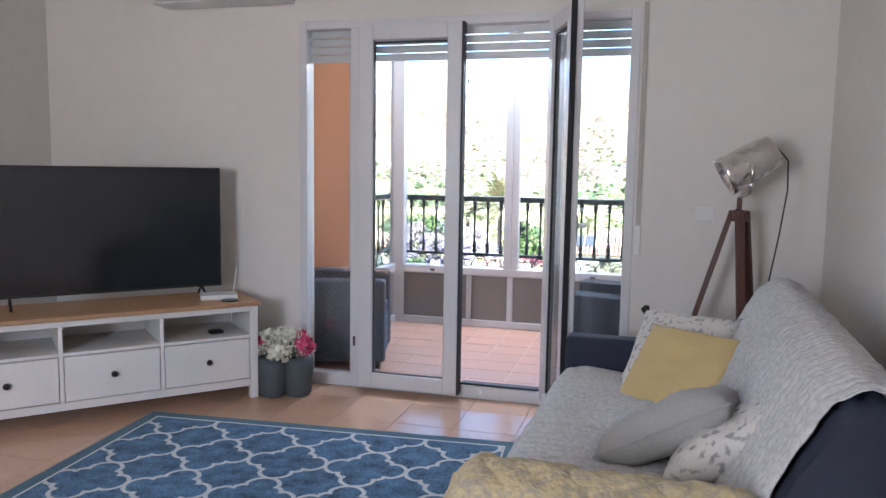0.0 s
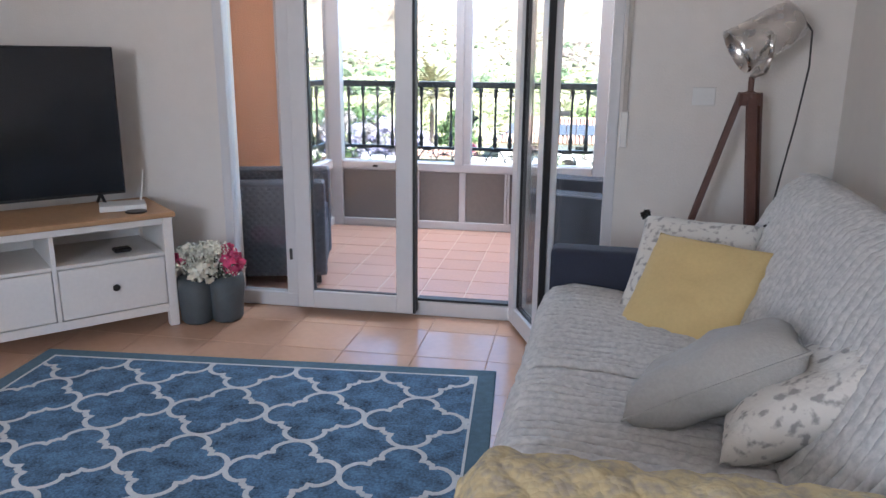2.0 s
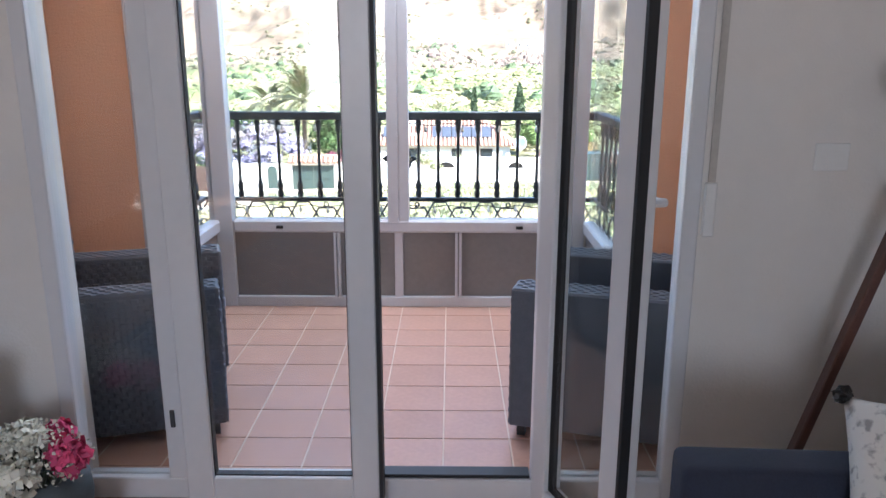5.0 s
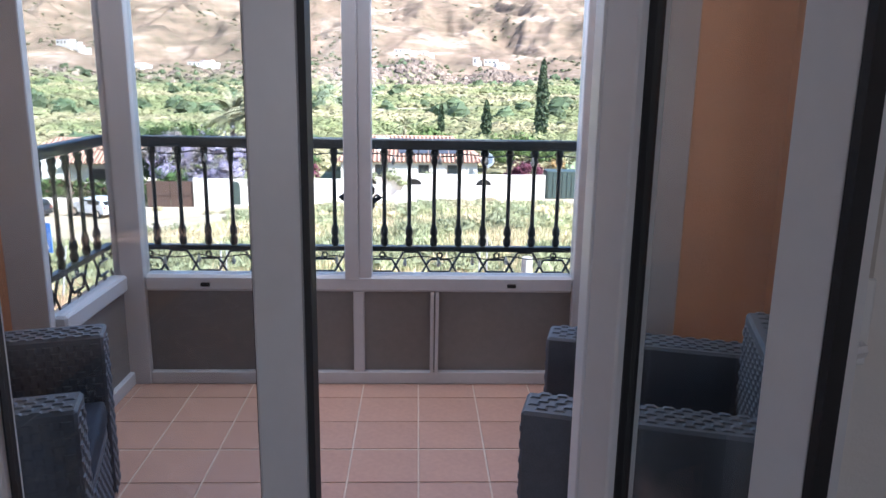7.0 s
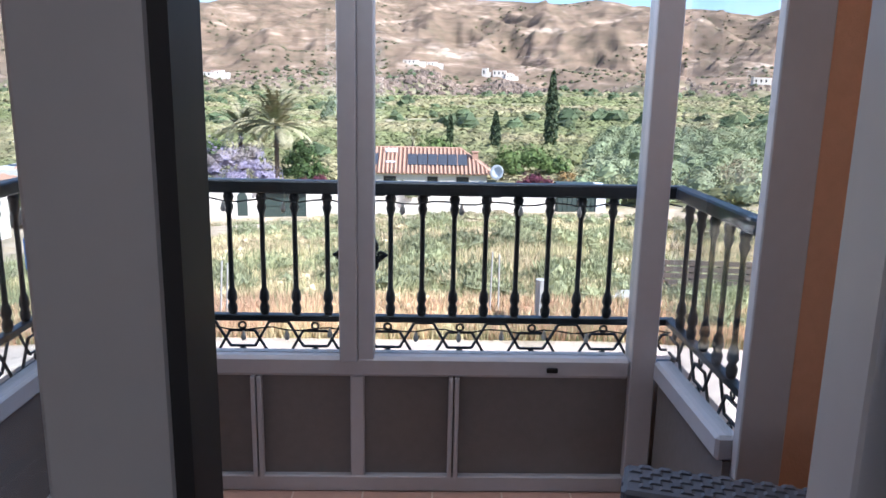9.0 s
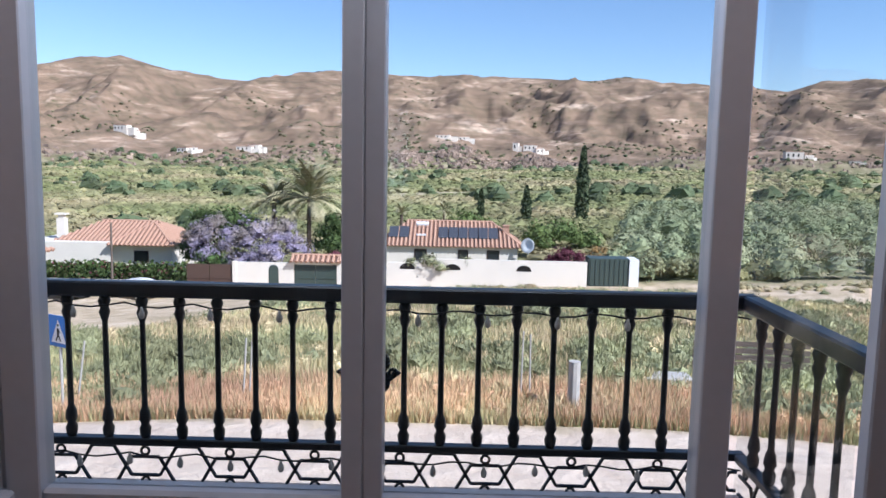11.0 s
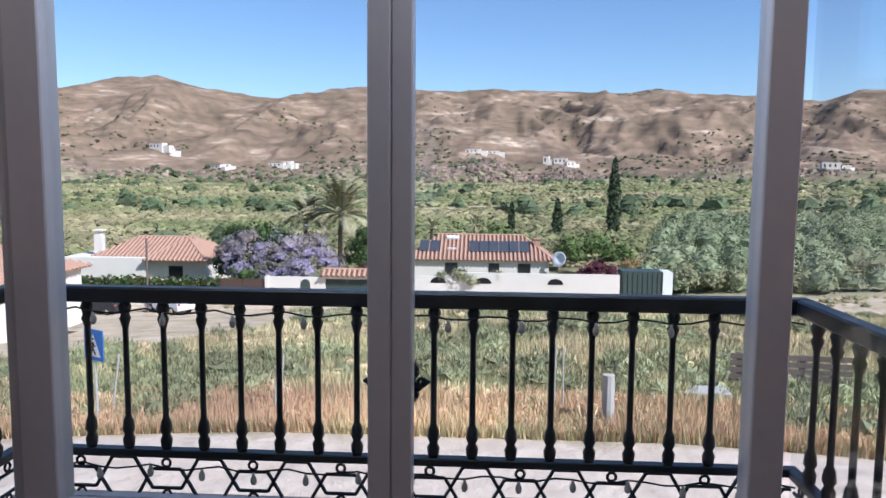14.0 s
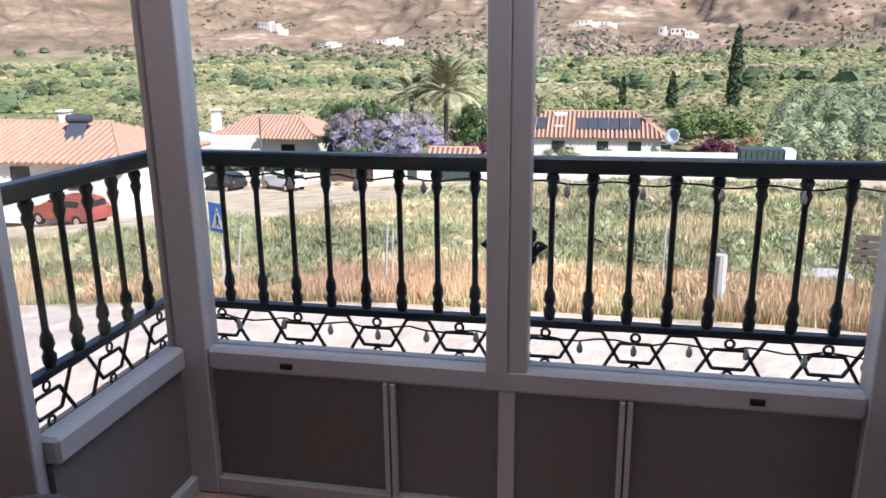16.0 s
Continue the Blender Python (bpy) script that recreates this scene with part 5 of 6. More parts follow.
# valley scrub, olive grove and shrubs
def spot(x, y, r, lift=0.15):
    return (x, y, ground_z(x, y) + r * lift, r)


near, mid, far = [], [], []
for _ in range(24000):
    d = 66 + 490 * rnd.random() ** 1.15
    a_ = radians(rnd.uniform(-42, 44))
    x, y = d * math.sin(a_), d * math.cos(a_)
    if y < 64 or (x > 12 + max(0, 84 - y) and y < 150 and x > 12 + (y - 63) * 0.25) or noise.noise(Vector((x * 0.008, y * 0.02, 5))) < -0.30:
        continue
    if -28 < x < 9 and y < 84:
        continue
    r = rnd.uniform(0.6, 1.7) * (1 + d / 900) * (1 + 0.5 * noise.noise(Vector((x * 0.02, y * 0.02, 1))))
    (near if d < 150 else mid if d < 300 else far).append(spot(x, y, r))
for part_, n in ((near, 90), (mid, 16), (far, 0)):
    tagged(new("valley_scrub", shrubs("valley_scrub", part_, n, 0.13, M_SCRUB, 0.62, core=0.93)), "green and straw-coloured scrub and orchards over the valley floor", "scrub", kind="stuff")
q = []
for row in range(30):
    for k in range(28):
        if rnd.random() < 0.12:
            continue
        x, y = 13 + k * 3.0 + row * 0.9 + rnd.uniform(-0.9, 0.9), 63 + row * 3.1 + rnd.uniform(-0.9, 0.9)
        q.append(spot(x, y, rnd.uniform(1.0, 1.9), 0.5))
tagged(new("olive_grove", shrubs("olive_grove", q, 280, 0.085, M_OLIVE, 0.95, core=0.72)), "grey-green olive grove beyond the field", "olive grove", kind="stuff")
q = []
for _ in range(9000):
    d = 500 + 1000 * rnd.random() ** 1.4
    a_ = radians(rnd.uniform(-36, 40))
    x, y = d * math.sin(a_), d * math.cos(a_)
    if noise.noise(Vector((x * 0.006, y * 0.006, 2))) < (d - 760) / 1500:
        continue
    q.append(spot(x, y, rnd.uniform(0.8, 2.3)))
tagged(new("hill_scrub", shrubs("hill_scrub", q, 0, 0.6, M_HILLS, 0.7, core=1)), "scattered dull green shrubs on the dry hills", "scrub", kind="stuff")
q = []
for _ in range(900):
    d = 110 + 560 * rnd.random()
    a_ = radians(rnd.uniform(-42, 44))
    x, y = d * math.sin(a_), d * math.cos(a_)
    if noise.noise(Vector((x * 0.012, y * 0.02, 8))) > 0.02:
        q.append(spot(x, y, rnd.uniform(1.6, 3.4), 0.4))
tagged(new("valley_trees", shrubs("valley_trees", q, 50, 0.14, M_TREES, 0.85, core=0.93)), "darker carob and pine trees between the valley orchards", "trees", kind="stuff")
# broken rock and ruined walls along the bluff
verts, faces = [], []
for _ in range(2600):
    az_ = rnd.uniform(-5, 10) if rnd.random() < 0.6 else rnd.uniform(-30, 32)
    d = rnd.uniform(556, 640)
    x, y = d * math.sin(radians(az_)), d * math.cos(radians(az_))
    w, dp, h = rnd.uniform(0.5, 2.2), rnd.uniform(0.5, 1.6), rnd.uniform(0.5, 2.6)
    z = ground_z(x, y) - 0.4
    k = len(verts)
    a_ = rnd.uniform(-0.5, 0.5)
    for zz, sc in ((z, 1.0), (z + h, 0.75)):
        for ux, uy in ((-w, -dp), (w, -dp), (w, dp), (-w, dp)):
            verts.append((x + (ux * math.cos(a_) - uy * math.sin(a_)) * sc + rnd.uniform(-0.2, 0.2), y + (ux * math.sin(a_) + uy * math.cos(a_)) * sc, zz + rnd.uniform(-0.3, 0.3)))
    faces += [(k, k + 1, k + 5, k + 4), (k + 1, k + 2, k + 6, k + 5), (k + 2, k + 3, k + 7, k + 6), (k + 3, k, k + 4, k + 7), (k + 4, k + 5, k + 6, k + 7)]
me = bpy.data.meshes.new("bluff_rocks")
me.from_pydata(verts, [], faces)
me.materials.append(M_ROCK)
tagged(new("bluff_rocks", me), "broken tan rock and ruined walls along a bluff", "rocks", kind="stuff")

# grass field
def in_field(x, y):
    e = 25 + 25 * smooth(-14, -7, x)
    return 11.4 < y < e + 0.5 or (x > 9 and 11.4 < y < 62)


def blades(name, label, mat, count, hmin, hmax, keep, y0=11.4, y1=52, power=1.7):
    verts, faces = [], []
    made = 0
    while made < count:
        y = y0 + (y1 - y0) * rnd.random() ** power
        x = rnd.uniform(-0.75, 0.75) * (y + 4) + rnd.uniform(-2, 2)
        if not in_field(x, y) or not keep(x, y):
            continue
        z = ground_z(x, y)
        h = rnd.uniform(hmin, hmax)
        w = 0.005 + 0.0006 * y
        a_ = rnd.uniform(0, 6.283)
        lx, ly = rnd.uniform(-0.35, 0.35) * h, rnd.uniform(-0.35, 0.35) * h
        cx, cy = math.cos(a_) * w, math.sin(a_) * w
        k = len(verts)
        verts += [(x - cx, y - cy, z - 0.05), (x + cx, y + cy, z - 0.05), (x + lx + cx * 0.3, y + ly + cy * 0.3, z + h)]
        faces.append((k, k + 1, k + 2))
        made += 1
    me = bpy.data.meshes.new(name)
    me.from_pydata(verts, [], faces)
    me.materials.append(mat)
    tagged(new(name, me), label, "grass", kind="stuff")


def patch(x, y, k):
    return noise.noise(Vector((x * 0.16, y * 0.16, k)))


blades("green_grass", "tall uneven green grass in an empty field", M_GREENG, 80000, 0.10, 0.36, lambda x, y: patch(x, y, 1) > -0.15 - (0.2 if y > 14 else 0) or rnd.random() < 0.25)
blades("dry_grass", "straw-coloured dry grass in an empty field", M_DRY, 85000, 0.10, 0.34, lambda x, y: patch(x, y, 1) < 0.12 or rnd.random() < 0.12)
blades("russet_grass", "russet dry grass along the street edge", M_RUST, 46000, 0.10, 0.42, lambda x, y: patch(x * 2, y, 4) > -0.25, 11.3, 15.5, 1.5)


def weeds(name, label, mat, tries, k, level, rmin, rmax, y0, y1, n, leaf=0.24):
    spots = []
    for _ in range(tries):
        y = y0 + (y1 - y0) * rnd.random() ** 1.35
        x = rnd.uniform(-0.75, 0.75) * (y + 4)
        if in_field(x, y) and patch(x * 1.2, y * 0.8, k) > level:
            spots.append(spot(x, y, rnd.uniform(rmin, rmax) * (1 + 0.012 * y), 0.2))
    tagged(new(name, shrubs(name, spots, n, leaf, mat, 0.8, blade=leaf > 0.1, core=0.7)), label, "shrubs", kind="stuff")


weeds("field_shrubs", "low grey-green shrubs among the grass", M_GREYG, 1500, 7, -0.02, 0.16, 0.50, 12.4, 50, 330, 0.16)
weeds("straw_tufts", "round straw-yellow tufts in an empty field", M_DRY, 900, 3, 0.0, 0.10, 0.30, 12.0, 52, 130)
weeds("russet_tufts", "russet dried tufts along the street edge", M_RUST, 420, 9, -0.2, 0.10, 0.26, 11.6, 14.5, 150)
q = []
for _ in range(700):
    x, y = rnd.uniform(-22, 40), 50 + 9.5 * rnd.random()
    if patch(x * 0.7, y, 12) > -0.05 + (0.25 if x < -8 else 0):
        q.append(spot(x, y, rnd.uniform(0.15, 0.5), 0.15))
tagged(new("verge_tufts", shrubs("verge_tufts", q, 60, 0.25, M_VERGE, 0.6, blade=True)), "dry tufts and weeds below a garden wall", "shrubs", kind="stuff")


# ---- villas ----
def tiled_roof(t, x0, x1, y0, y1, z0, z1, hip=2.5, label="clay tile roof"):
    """Hipped roof with rows of half-round tiles on its front slope."""
    bm = bmesh.new()
    ym = (y0 + y1) / 2
    a_, b_, c_, d_ = (bm.verts.new(v) for v in ((x0, y0, z0), (x1, y0, z0), (x1, y1, z0), (x0, y1, z0)))
    e_, f_ = bm.verts.new((x0 + hip, ym, z1)), bm.verts.new((x1 - hip, ym, z1))
    for fc in ((a_, b_, f_, e_), (b_, c_, f_), (c_, d_, e_, f_), (d_, a_, e_), (d_, c_, b_, a_)):
        bm.faces.new(fc)
    r = part("roof", solid(bm), M_TERRA_SHADE, t, label)
    rb_ = bmesh.new()
    n = int((x1 - x0) / 0.42)
    for i in range(n):
        x = x0 + (i + 0.5) * (x1 - x0) / n
        k = min(1, (x - x0) / max(0.01, hip), (x1 - x) / max(0.01, hip))
        rod(rb_, (x, y0 - 0.08, z0 + 0.02), (x, y0 + (ym - y0) * k, z0 + (z1 - z0) * k + 0.04), 0.125, 6)
    m_ = int((y1 - y0) / 0.42)
    for i in range(m_):
        y = y0 + (i + 0.5) * (y1 - y0) / m_
        k = min(1, (y - y0) / (ym - y0), (y1 - y) / (ym - y0))
        rod(rb_, (x1 + 0.08, y, z0 + 0.02), (x1 - hip * k, y, z0 + (z1 - z0) * k + 0.04), 0.125, 6)
    rod(rb_, (x0 + hip, ym, z1 + 0.05), (x1 - hip, ym, z1 + 0.05), 0.14, 6)
    rod(rb_, (x1, y0, z0 + 0.05), (x1 - hip, ym, z1 + 0.05), 0.14, 6)
    tagged(part("tile_rows", rb_, M_TERRA, r, "rows of half-round clay tiles"), kind="stuff")
    return r


def windows(t, spots, y):
    for x, z, w, h in spots:
        wd = part("window", boxes(((x, y - 0.02, z), (x + w, y + 0.05, z + h))), M_CARG, t, "dark window of a villa")
        part("frame", frame_bm(x - 0.05, x + w + 0.05, z - 0.05, z + h + 0.05, 0.06, y - 0.05, y + 0.02, bevel=0), M_BROWND, wd)


v1 = thing("villa", "low white villa with a clay tile roof and solar panels", "house", (0, 0, 0))
part("wall", boxes(((-7.6, 75, -10), (6.6, 83, -7.4))), M_LIME, v1)
tiled_roof(v1, -8.2, 7.2, 74.6, 83.4, -7.55, -5.3, 3.2)
windows(v1, ((-4, -9, 1.2, 1.1), (0.5, -9, 1.0, 1.1), (3.5, -9, 1.2, 1.1)), 75)
part("chimney", boxes(((5.2, 77, -7), (5.8, 77.6, -5.5)), ((5.1, 76.9, -5.5), (5.9, 77.7, -5.4))), M_TERRA, v1)


def on_slope(x, k, lift=0.16):
    return (x, 74.6 + 4.4 * k, -7.55 + 2.25 * k + lift)


for x in (-6.8, -5.7, -1.6, -0.55, 0.5, 1.55, 2.6, 3.65):
    p0, p1 = Vector(on_slope(x, 0.28)), Vector(on_slope(x, 0.70))
    bm = bmesh.new()
    d = p1 - p0
    q0 = d.to_track_quat("Y", "Z").to_matrix().to_4x4()
    box(bm, (0, 0, 0), (0.98, d.length, 0.05), 0.01, 1, Matrix.Translation(p0) @ q0)
    part("solar_panel", bm, M_SOLAR, v1, "dark solar panel in a pale frame")
hb3 = bmesh.new()
box(hb3, (-3.9, 76.2, -6.6), (-2.9, 77.9, -6.45))
rod(hb3, (-4.0, 78.2, -5.55), (-2.7, 78.2, -5.55), 0.26, 12)
part("water_heater", hb3, M_SIGNW, v1, "white solar water heater with a round tank")
ds = thing("satellite_dish", "large white satellite dish beside a villa", "satellite dish", (7.6, 74, -9))
part("bowl", solid(lathe(bmesh.new(), [(0.05, 0), (0.45, 0.06), (0.75, 0.2), (0.72, 0.22), (0.4, 0.09), (0.02, 0.03)], 20, Matrix.Translation((0, 0, 1.8)) @ pose(0, 0, 0, 80, 0, -30))), M_SIGNW, ds, smooth=True)
part("mast", rod(bmesh.new(), (0, 0.1, -0.5), (0, 0.1, 1.8), 0.06), M_CONC, ds)

v2 = thing("villa", "low white villa with a hipped clay tile roof behind a hedge", "house", (0, 0, 0))
part("wall", boxes(((-41, 68.4, -10.5), (-32.6, 76, -7.1)), ((-32.6, 68.9, -10.5), (-26.9, 76, -7.3))), M_LIME, v2)
tiled_roof(v2, -38.8, -27.0, 69.6, 78, -7.15, -5.5, 3)
tiled_roof(v2, -32.8, -26.4, 67.8, 75, -7.25, -5.45, 3.1)
part("chimney", boxes(((-39.1, 71, -7), (-38.3, 71.7, -5.1)), ((-39.2, 70.9, -4.75), (-38.2, 71.8, -4.6)), ((-38.95, 71.1, -5.1), (-38.45, 71.6, -4.75))), M_LIME, v2, "white chimney with a small cap")
windows(v2, ((-30.5, -8.9, 1.3, 1.0), (-36, -8.9, 1.0, 0.9)), 68.85)

v3 = thing("villa", "white farmhouse with an old clay tile roof and solar heater", "house", (0, 0, 0))
part("wall", boxes(((-44, 34, -8), (-24.6, 42.5, -4.45))), M_LIME, v3)
tiled_roof(v3, -45, -24.2, 33.5, 43, -4.5, -2.75, 3.6)
hb4 = bmesh.new()
q1 = pose(-29.5, 35.6, -3.95, 42, 0, 10)
box(hb4, (0, 0, 0), (1.1, 2.0, 0.08), 0.01, 1, q1)
rod(hb4, q1 @ Vector((-0.1, 2.1, 0.2)), q1 @ Vector((1.3, 2.1, 0.2)), 0.24, 12)
part("water_heater", hb4, M_SOLAR, v3, "dark solar water heater panel and tank")
part("chimney", boxes(((-31.2, 38, -3.3), (-30.7, 38.5, -2.1)), ((-31.3, 37.9, -2.1), (-30.6, 38.6, -2.0))), M_LIME, v3)
windows(v3, ((-28, -5.9, 1.1, 1.1), (-31.5, -5.9, 1.1, 1.1)), 34)

gw = thing("garden_wall", "whitewashed garden wall with arched grilles and an arched door", "wall", (0, 0, 0))
part("wall", boxes(((-18.4, 60, -10.2), (-13.25, 60.25, -7.45)), ((-9.65, 60, -10.2), (-5.4, 60.25, -7.35)), ((-5.4, 60, -10.2), (-2.6, 60.25, -7.2)), ((-2.6, 60, -10.2), (11.2, 60.25, -6.85))), M_LIME, gw)
for x, w in ((-4.4, 1.3), (-0.7, 1.4), (5.3, 1.3)):
    g_ = bmesh.new()
    z0 = -7.75
    vs = [g_.verts.new((x + w / 2 + math.cos(k * math.pi / 10) * w / 2, 59.985, z0 + math.sin(k * math.pi / 10) * 0.5)) for k in range(11)]
    g_.faces.new(vs)
    gg = part("grille", solid(g_), M_DARK, gw, "dark half-round grille")
db = bmesh.new()
vs = [db.verts.new((-14.95 + 0.42 * math.cos(k * math.pi / 10), 59.98, -8.05 + 0.42 * math.sin(k * math.pi / 10))) for k in range(11)]
vs += [db.verts.new((-15.37, 59.98, -9.6)), db.verts.new((-14.53, 59.98, -9.6))]
db.faces.new(vs)
part("garden_door", solid(db), M_GREEND, gw, "small arched green door")
gt = thing("garden_gate", "green double gate under a small tiled porch roof", "gate", (0, 0, 0))
for x in (-13.2, -11.42):
    part("gate_leaf", boxes(((x, 60.05, -9.75), (x + 1.75, 60.12, -7.6)), ((x + 0.1, 60.0, -8.75), (x + 1.65, 60.05, -8.65)), ((x + 0.1, 60.0, -7.9), (x + 1.65, 60.05, -7.8))), M_GREEND, gt)
part("lintel", boxes(((-13.4, 59.9, -7.55), (-9.5, 60.5, -7.35))), M_LIME, gt)
tiled_roof(gt, -13.6, -9.3, 59.6, 61.2, -7.3, -6.85, 0.1, "little tiled porch roof")
bg = thing("timber_gate", "rust-brown timber gate between white walls", "gate", (0, 0, 0))
for x in (-22.3, -20.35):
    part("gate_leaf", boxes(((x, 60.05, -9.9), (x + 1.9, 60.12, -7.7)), ((x, 60.0, -8.9), (x + 1.9, 60.05, -8.75))), M_BROWND, bg)
part("post", boxes(((-18.4, 59.9, -10.2), (-18.1, 60.3, -7.4))), M_LIME, bg)
ct = thing("metal_container", "dark green metal container with a white end by a wall", "container", (0, 0, 0))
part("side", boxes(((11.4, 60.2, -8.9), (14.7, 62.2, -6.55)), *[((11.5 + k * 0.4, 60.15, -8.8), (11.65 + k * 0.4, 60.2, -6.65)) for k in range(8)]), M_GREEND, ct)
part("end", boxes(((14.71, 60.1, -8.9), (15.5, 62.2, -6.6))), M_SIGNW, ct, "pale container end")
lw = thing("low_wall", "low cream wall below a hedge beside parked cars", "wall", (0, 0, 0))
part("wall", boxes(((-41, 60.6, -11.2), (-23.6, 60.8, -9.3))), M_LIME, lw)
q = []
for k in range(120):
    x = -40.6 + k * 0.15
    zc = -8.75 + 0.25 * noise.noise(Vector((x * 0.6, 0, 0)))
    q += cloud((x, 61.6, zc), 1.0, 34, 0.15, 1.1, 0.5)
hg = thing("hedge", "thick flowering hedge with small red blossoms along a wall", "hedge", (0, 0, 0))
o = new("leaves", leaf_mesh("hedge_leaves", q, M_LEAF))
o.parent = hg
q = [(c, s * 0.6) for c, s in q if rnd.random() < 0.10]
o = new("blossoms", leaf_mesh("hedge_blossoms", [((c[0], c[1] - 0.25, c[2] + 0.1), s) for c, s in q], M_BOUG))
o.parent = hg


# ---- cars, pole, sign, posts ----
def car(label, x, y, turn, paint):
    z0 = ground_z(x, y) + 0.02
    c = thing("parked_car", label, "car", (x, y, z0), turn, "parked cars")
    bm = bmesh.new()
    prof = [(-2.1, 0.35), (-2.15, 0.75), (-1.95, 1.0), (-1.75, 1.42), (-0.9, 1.55), (0.3, 1.5), (1.05, 1.05), (1.95, 0.9), (2.15, 0.65), (2.1, 0.3)]
    ra_ = [bm.verts.new((px_, -0.86 + (0.12 if pz > 1.2 else 0), pz)) for px_, pz in prof]
    rb_ = [bm.verts.new((px_, 0.86 - (0.12 if pz > 1.2 else 0), pz)) for px_, pz in prof]
    for i in range(len(prof)):
        j = (i + 1) % len(prof)
        bm.faces.new((ra_[i], ra_[j], rb_[j], rb_[i]))
    bm.faces.new(ra_[::-1])
    bm.faces.new(rb_)
    bmesh.ops.bevel(bm, geom=list(bm.edges), offset=0.05, segments=2, affect="EDGES")
    part("body", solid(bm), paint, c, smooth=False)
    part("window", boxes(((-1.55, -0.80, 1.02), (0.55, 0.80, 1.38)), bevel=0.04), M_CARG, c, "dark side windows")
    part("rear_window", boxes(((-1.98, -0.62, 1.05), (-1.80, 0.62, 1.36)), bevel=0.03), M_CARG, c, "dark rear window")
    for wx in (-1.35, 1.3):
        for wy in (-0.88, 0.70):
            w_ = part("wheel", solid(lathe(bmesh.new(), [(0.2, 0), (0.32, 0.01), (0.33, 0.17), (0.2, 0.18)], 16, Matrix.Translation((wx, wy, 0.33)) @ pose(0, 0, 0, -90))), M_RUBBER, c)
            part("rim", solid(lathe(bmesh.new(), [(0.05, 0), (0.19, 0.0), (0.19, 0.19), (0.05, 0.19)], 12, Matrix.Translation((wx, wy - 0.005, 0.33)) @ pose(0, 0, 0, -90))), M_CHROME, w_)
    for wy in (-0.78, 0.58):
        part("tail_light", boxes(((-2.13, wy, 0.8), (-2.03, wy + 0.2, 0.95))), M_REDCAR, c, "red tail light")
    return c


car("white hatchback parked on the dirt yard by a low wall", -25.2, 56.5, 150, M_CARW)
car("dark car parked on the dirt yard by a low wall", -31.0, 57.0, 160, M_CARB)
car("faded red car parked below an old farmhouse", -27.0, 32.5, 170, M_REDCAR)
pz = ground_z(-27.0, 56.5)
pl = thing("utility_pole", "thin grey timber utility pole beside parked cars", "pole", (-27.0, 56.5, pz))
part("shaft", rod(bmesh.new(), (0, 0, -0.3), (0.05, 0, 6.0), 0.11, 8, 0.08), M_OLDWOOD, pl)

sx, sy = -7.35, 12.0
sz = ground_z(sx, sy)
sg = thing("crossing_sign", "blue square pedestrian crossing sign on a grey post", "road sign", (sx, sy, sz), -28)
part("post", rod(bmesh.new(), (0, 0.03, -0.3), (0, 0.03, 2.0), 0.028, 10), M_CONC, sg)
part("plate", boxes(((-0.30, 0, 1.38), (0.30, 0.02, 2.0)), bevel=0.006), M_BLUE, sg, "blue square plate")
tri = bmesh.new()
tri.faces.new([tri.verts.new(v) for v in ((-0.23, -0.004, 1.46), (0.23, -0.004, 1.46), (0, -0.004, 1.92))])
part("triangle", tri, M_SIGNW, sg, "white triangle")
fg = bmesh.new()
rod(fg, (0.0, -0.008, 1.75), (0.0, -0.008, 1.62), 0.022, 6)
rod(fg, (0.0, -0.008, 1.63), (-0.07, -0.008, 1.50), 0.014, 6)
rod(fg, (0.0, -0.008, 1.63), (0.07, -0.008, 1.50), 0.014, 6)
rod(fg, (0.0, -0.008, 1.73), (0.07, -0.008, 1.66), 0.010, 6)
rod(fg, (0.0, -0.008, 1.79), (0.0, -0.006, 1.83), 0.02, 6)
part("pictogram", fg, M_BLACK, sg, "black walking pictogram")


def field_post(name, label, x, y, r, h, mat, lean_=(0, 0), cat="post"):
    z0 = ground_z(x, y)
    t = rod(bmesh.new(), (0, 0, -0.3), (lean_[0], lean_[1], h), r, 10, r * 0.9)
    o_ = part(name, t, mat, None, label, category=cat)
    o_.location = (x, y, z0)


field_post("concrete_pillar", "short round concrete pillar standing in the grass", 2.72, 12.5, 0.13, 1.05, M_CONC, cat="pillar")
field_post("field_stake", "thin pale stake in the grass", -4.05, 12.9, 0.022, 1.35, M_CONC, (0.10, 0))
field_post("field_stake", "thin pale stake in the grass beside another", -3.92, 12.9, 0.018, 1.3, M_CONC, (0.09, 0))
field_post("field_stake", "thin leaning pale stake near a road sign", -7.5, 12.8, 0.022, 1.4, M_CONC, (0.25, 0))
field_post("field_stake", "thin pale stake near a concrete pillar", 1.75, 13.5, 0.020, 1.5, M_CONC, (0.03, 0))
field_post("field_stake", "thin pale stake near a concrete pillar in grass", 1.95, 13.5, 0.020, 1.45, M_CONC, (-0.02, 0))
bt = thing("timber_stack", "stack of weathered timber boards lying in the field", "timber", (7.1, 18.3, ground_z(7.1, 18.3)), -5)
for k in range(4):
    part("post", boxes(((k * 0.8, 0, -0.2), (k * 0.8 + 0.12, 0.12, 1.0))), M_OLDWOOD, bt)
for k in range(5):
    part("board", boxes(((-0.2, -0.03, 0.1 + k * 0.19), (2.9, 0.0, 0.24 + k * 0.19))), M_OLDWOOD, bt)
part("rubble_slab", boxes(((4.75, 16.3, ground_z(5.4, 16.6) - 0.1), (6.35, 17.0, ground_z(5.4, 16.6) + 0.20)), bevel=0.03), M_CONC, None, "pale broken concrete slab in the field", category="slab")


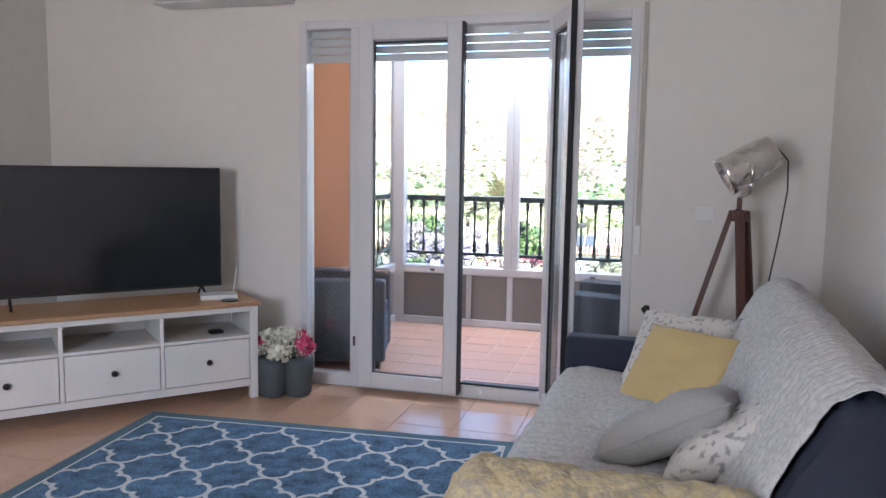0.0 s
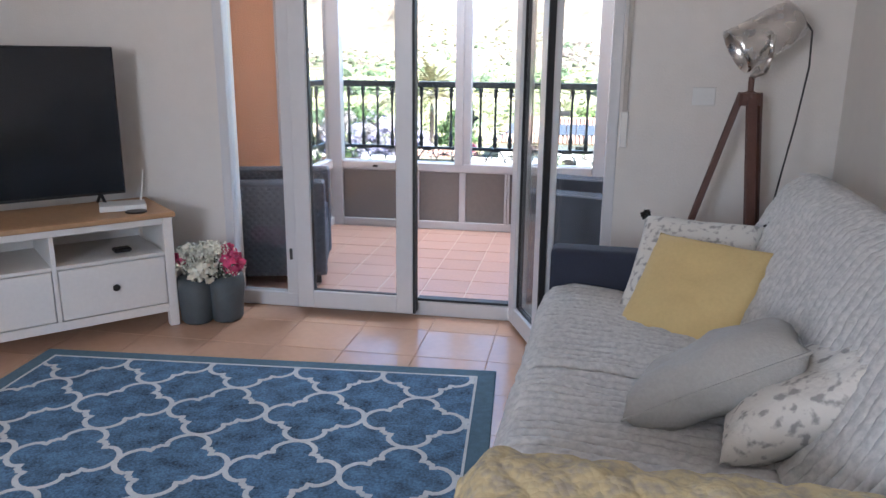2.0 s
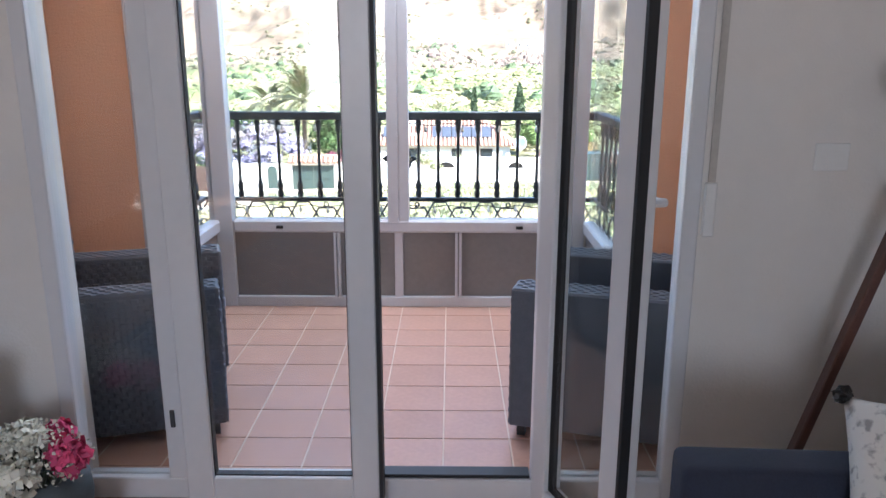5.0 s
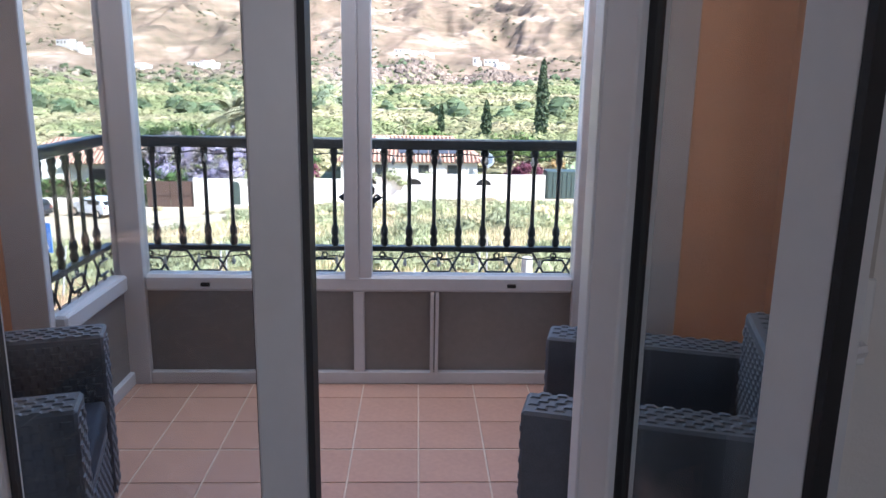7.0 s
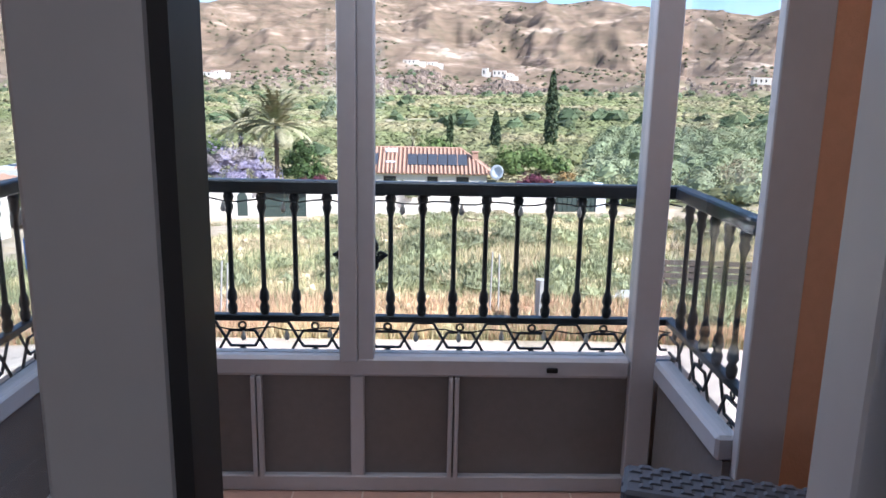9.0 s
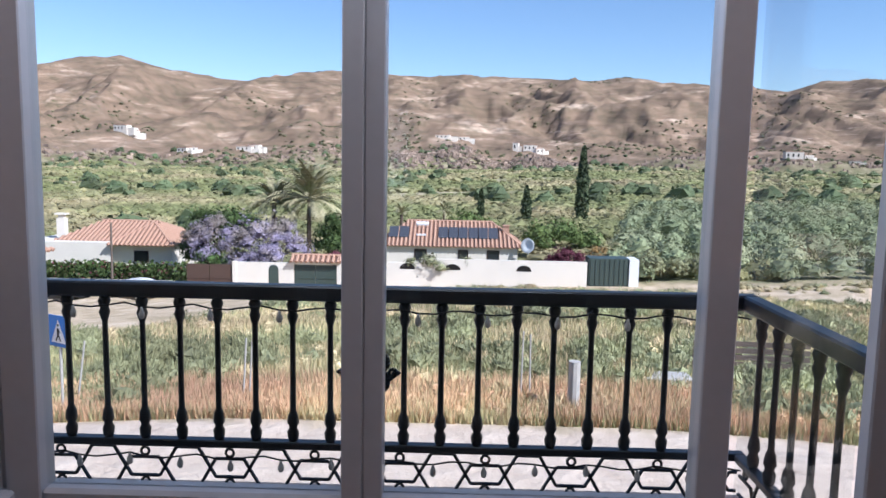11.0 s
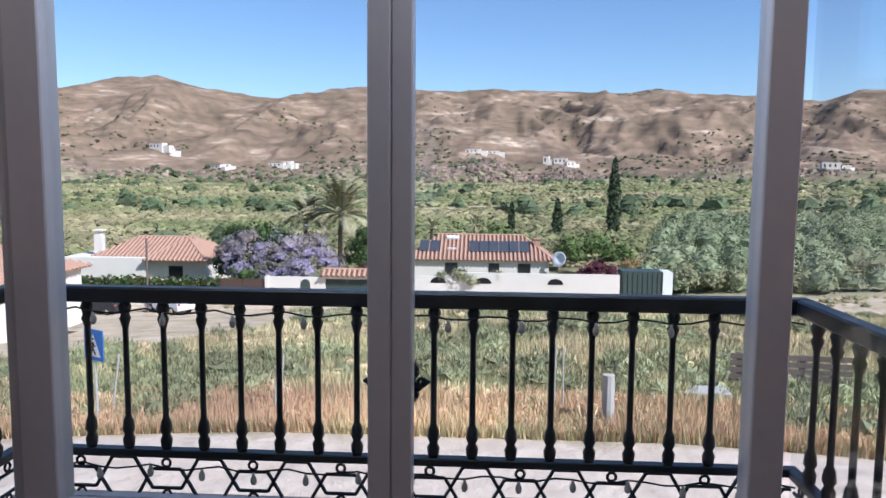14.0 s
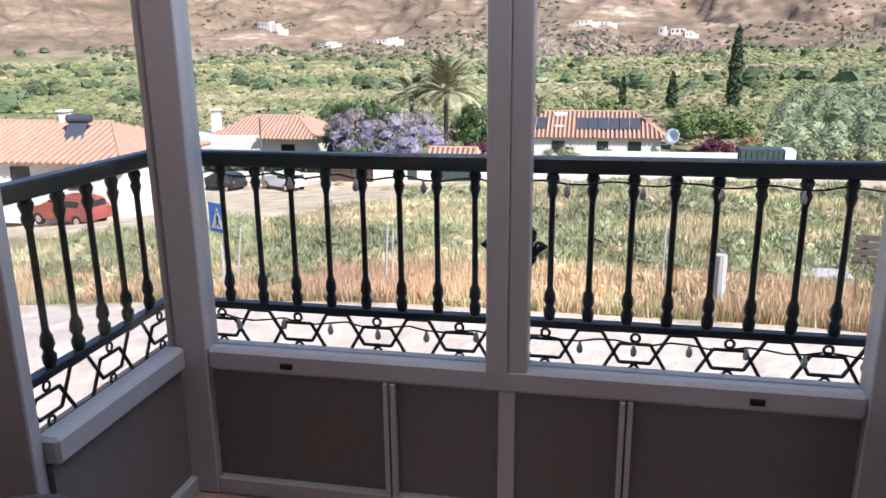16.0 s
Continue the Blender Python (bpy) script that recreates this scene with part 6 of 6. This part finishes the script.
# far white farmhouses
def farmhouse(x, y, w, h, dpt):
    z0 = ground_z(x, y)
    t = thing("farmhouse", "small white farmhouse far off on the valley side", "house", (x, y, z0), rnd.uniform(-25, 25), "far farmhouses")
    part("wall", boxes(((-w / 2, 0, -3), (w / 2, dpt, h)), ((w / 2, 1, -3), (w / 2 + w * 0.5, dpt, h * 0.62))), M_LIME, t)
    part("roof", boxes(((-w / 2 - 0.2, -0.2, h), (w / 2 + 0.2, dpt + 0.2, h + 0.35))), M_TERRA, t)
    for k in range(int(w // 4)):
        part("window", boxes(((-w / 2 + 1.2 + k * 3.6, -0.05, h * 0.4), (-w / 2 + 2.4 + k * 3.6, 0.1, h * 0.75))), M_CARG, t)


def far_place(px_az, d):
    return d * math.sin(radians(px_az)), d * math.cos(radians(px_az))


for az_, d, w, h in ((-31, 760, 9, 5), (-29.2, 760, 12, 5), (-28, 770, 9, 5), (-26.8, 765, 10, 4), (-25.6, 760, 8, 4), (-24.2, 740, 14, 6), (-23.4, 735, 10, 6), (-20.2, 640, 9, 4), (-19.5, 640, 8, 4),
                     (-15.9, 650, 13, 4), (-15.2, 655, 9, 5), (-1.2, 690, 13, 4), (0.4, 700, 10, 4), (4.3, 690, 5, 8), (5.4, 690, 12, 6), (6.2, 690, 9, 5), (23.8, 620, 13, 6), (24.7, 625, 9, 4), (27.5, 600, 7, 3)):
    x, y = far_place(az_, d)
    farmhouse(x, y, w, h, 7)

# ---- floor tiles, laid last ----
def tiles(name, x0, x1, y0, y1, px_, py_, ox, oy, joint, mat, parent, skip=lambda x, y: False, label=""):
    bm = bmesh.new()
    box(bm, (-px_ / 2 + joint / 2, -py_ / 2 + joint / 2, -0.003), (px_ / 2 - joint / 2, py_ / 2 - joint / 2, 0.0), 0.0012)
    me = bpy.data.meshes.new(name)
    bm.to_mesh(me)
    bm.free()
    me.materials.append(mat)
    i0, i1 = math.floor((x0 - ox) / px_), math.ceil((x1 - ox) / px_)
    j0, j1 = math.floor((y0 - oy) / py_), math.ceil((y1 - oy) / py_)
    for i in range(i0, i1):
        for j in range(j0, j1):
            xa, xb = max(x0, ox + i * px_), min(x1, ox + (i + 1) * px_)
            ya, yb = max(y0, oy + j * py_), min(y1, oy + (j + 1) * py_)
            if xb - xa < 0.02 or yb - ya < 0.02 or skip((xa + xb) / 2, (ya + yb) / 2):
                continue
            o_ = new(name, me)
            o_.parent = parent
            o_.location = ((xa + xb) / 2, (ya + yb) / 2, 0)
            o_.scale = ((xb - xa) / px_, (yb - ya) / py_, 1)


fl = bpy.data.objects["floor"]
tf = bpy.data.objects["terrace_floor"]
tiles("tile", XL, XR, YB, YW, 0.33, 0.33, -0.084, -2.25, 0.003, M_FLOOR, fl)
tiles("tile", TX0, TX1, YO, YF, 0.253, 0.238, 0.08, -0.19, 0.006, M_TERR, tf)
tiles("tile", BX0, BX1, YF, -0.04, 0.253, 0.238, 0.08, -0.19, 0.006, M_TERR, tf)
tiles("sill_tile", DX0, DX1, FY1, YO, 0.253, 0.4, 0.08, FY1, 0.004, M_TERR, tf)
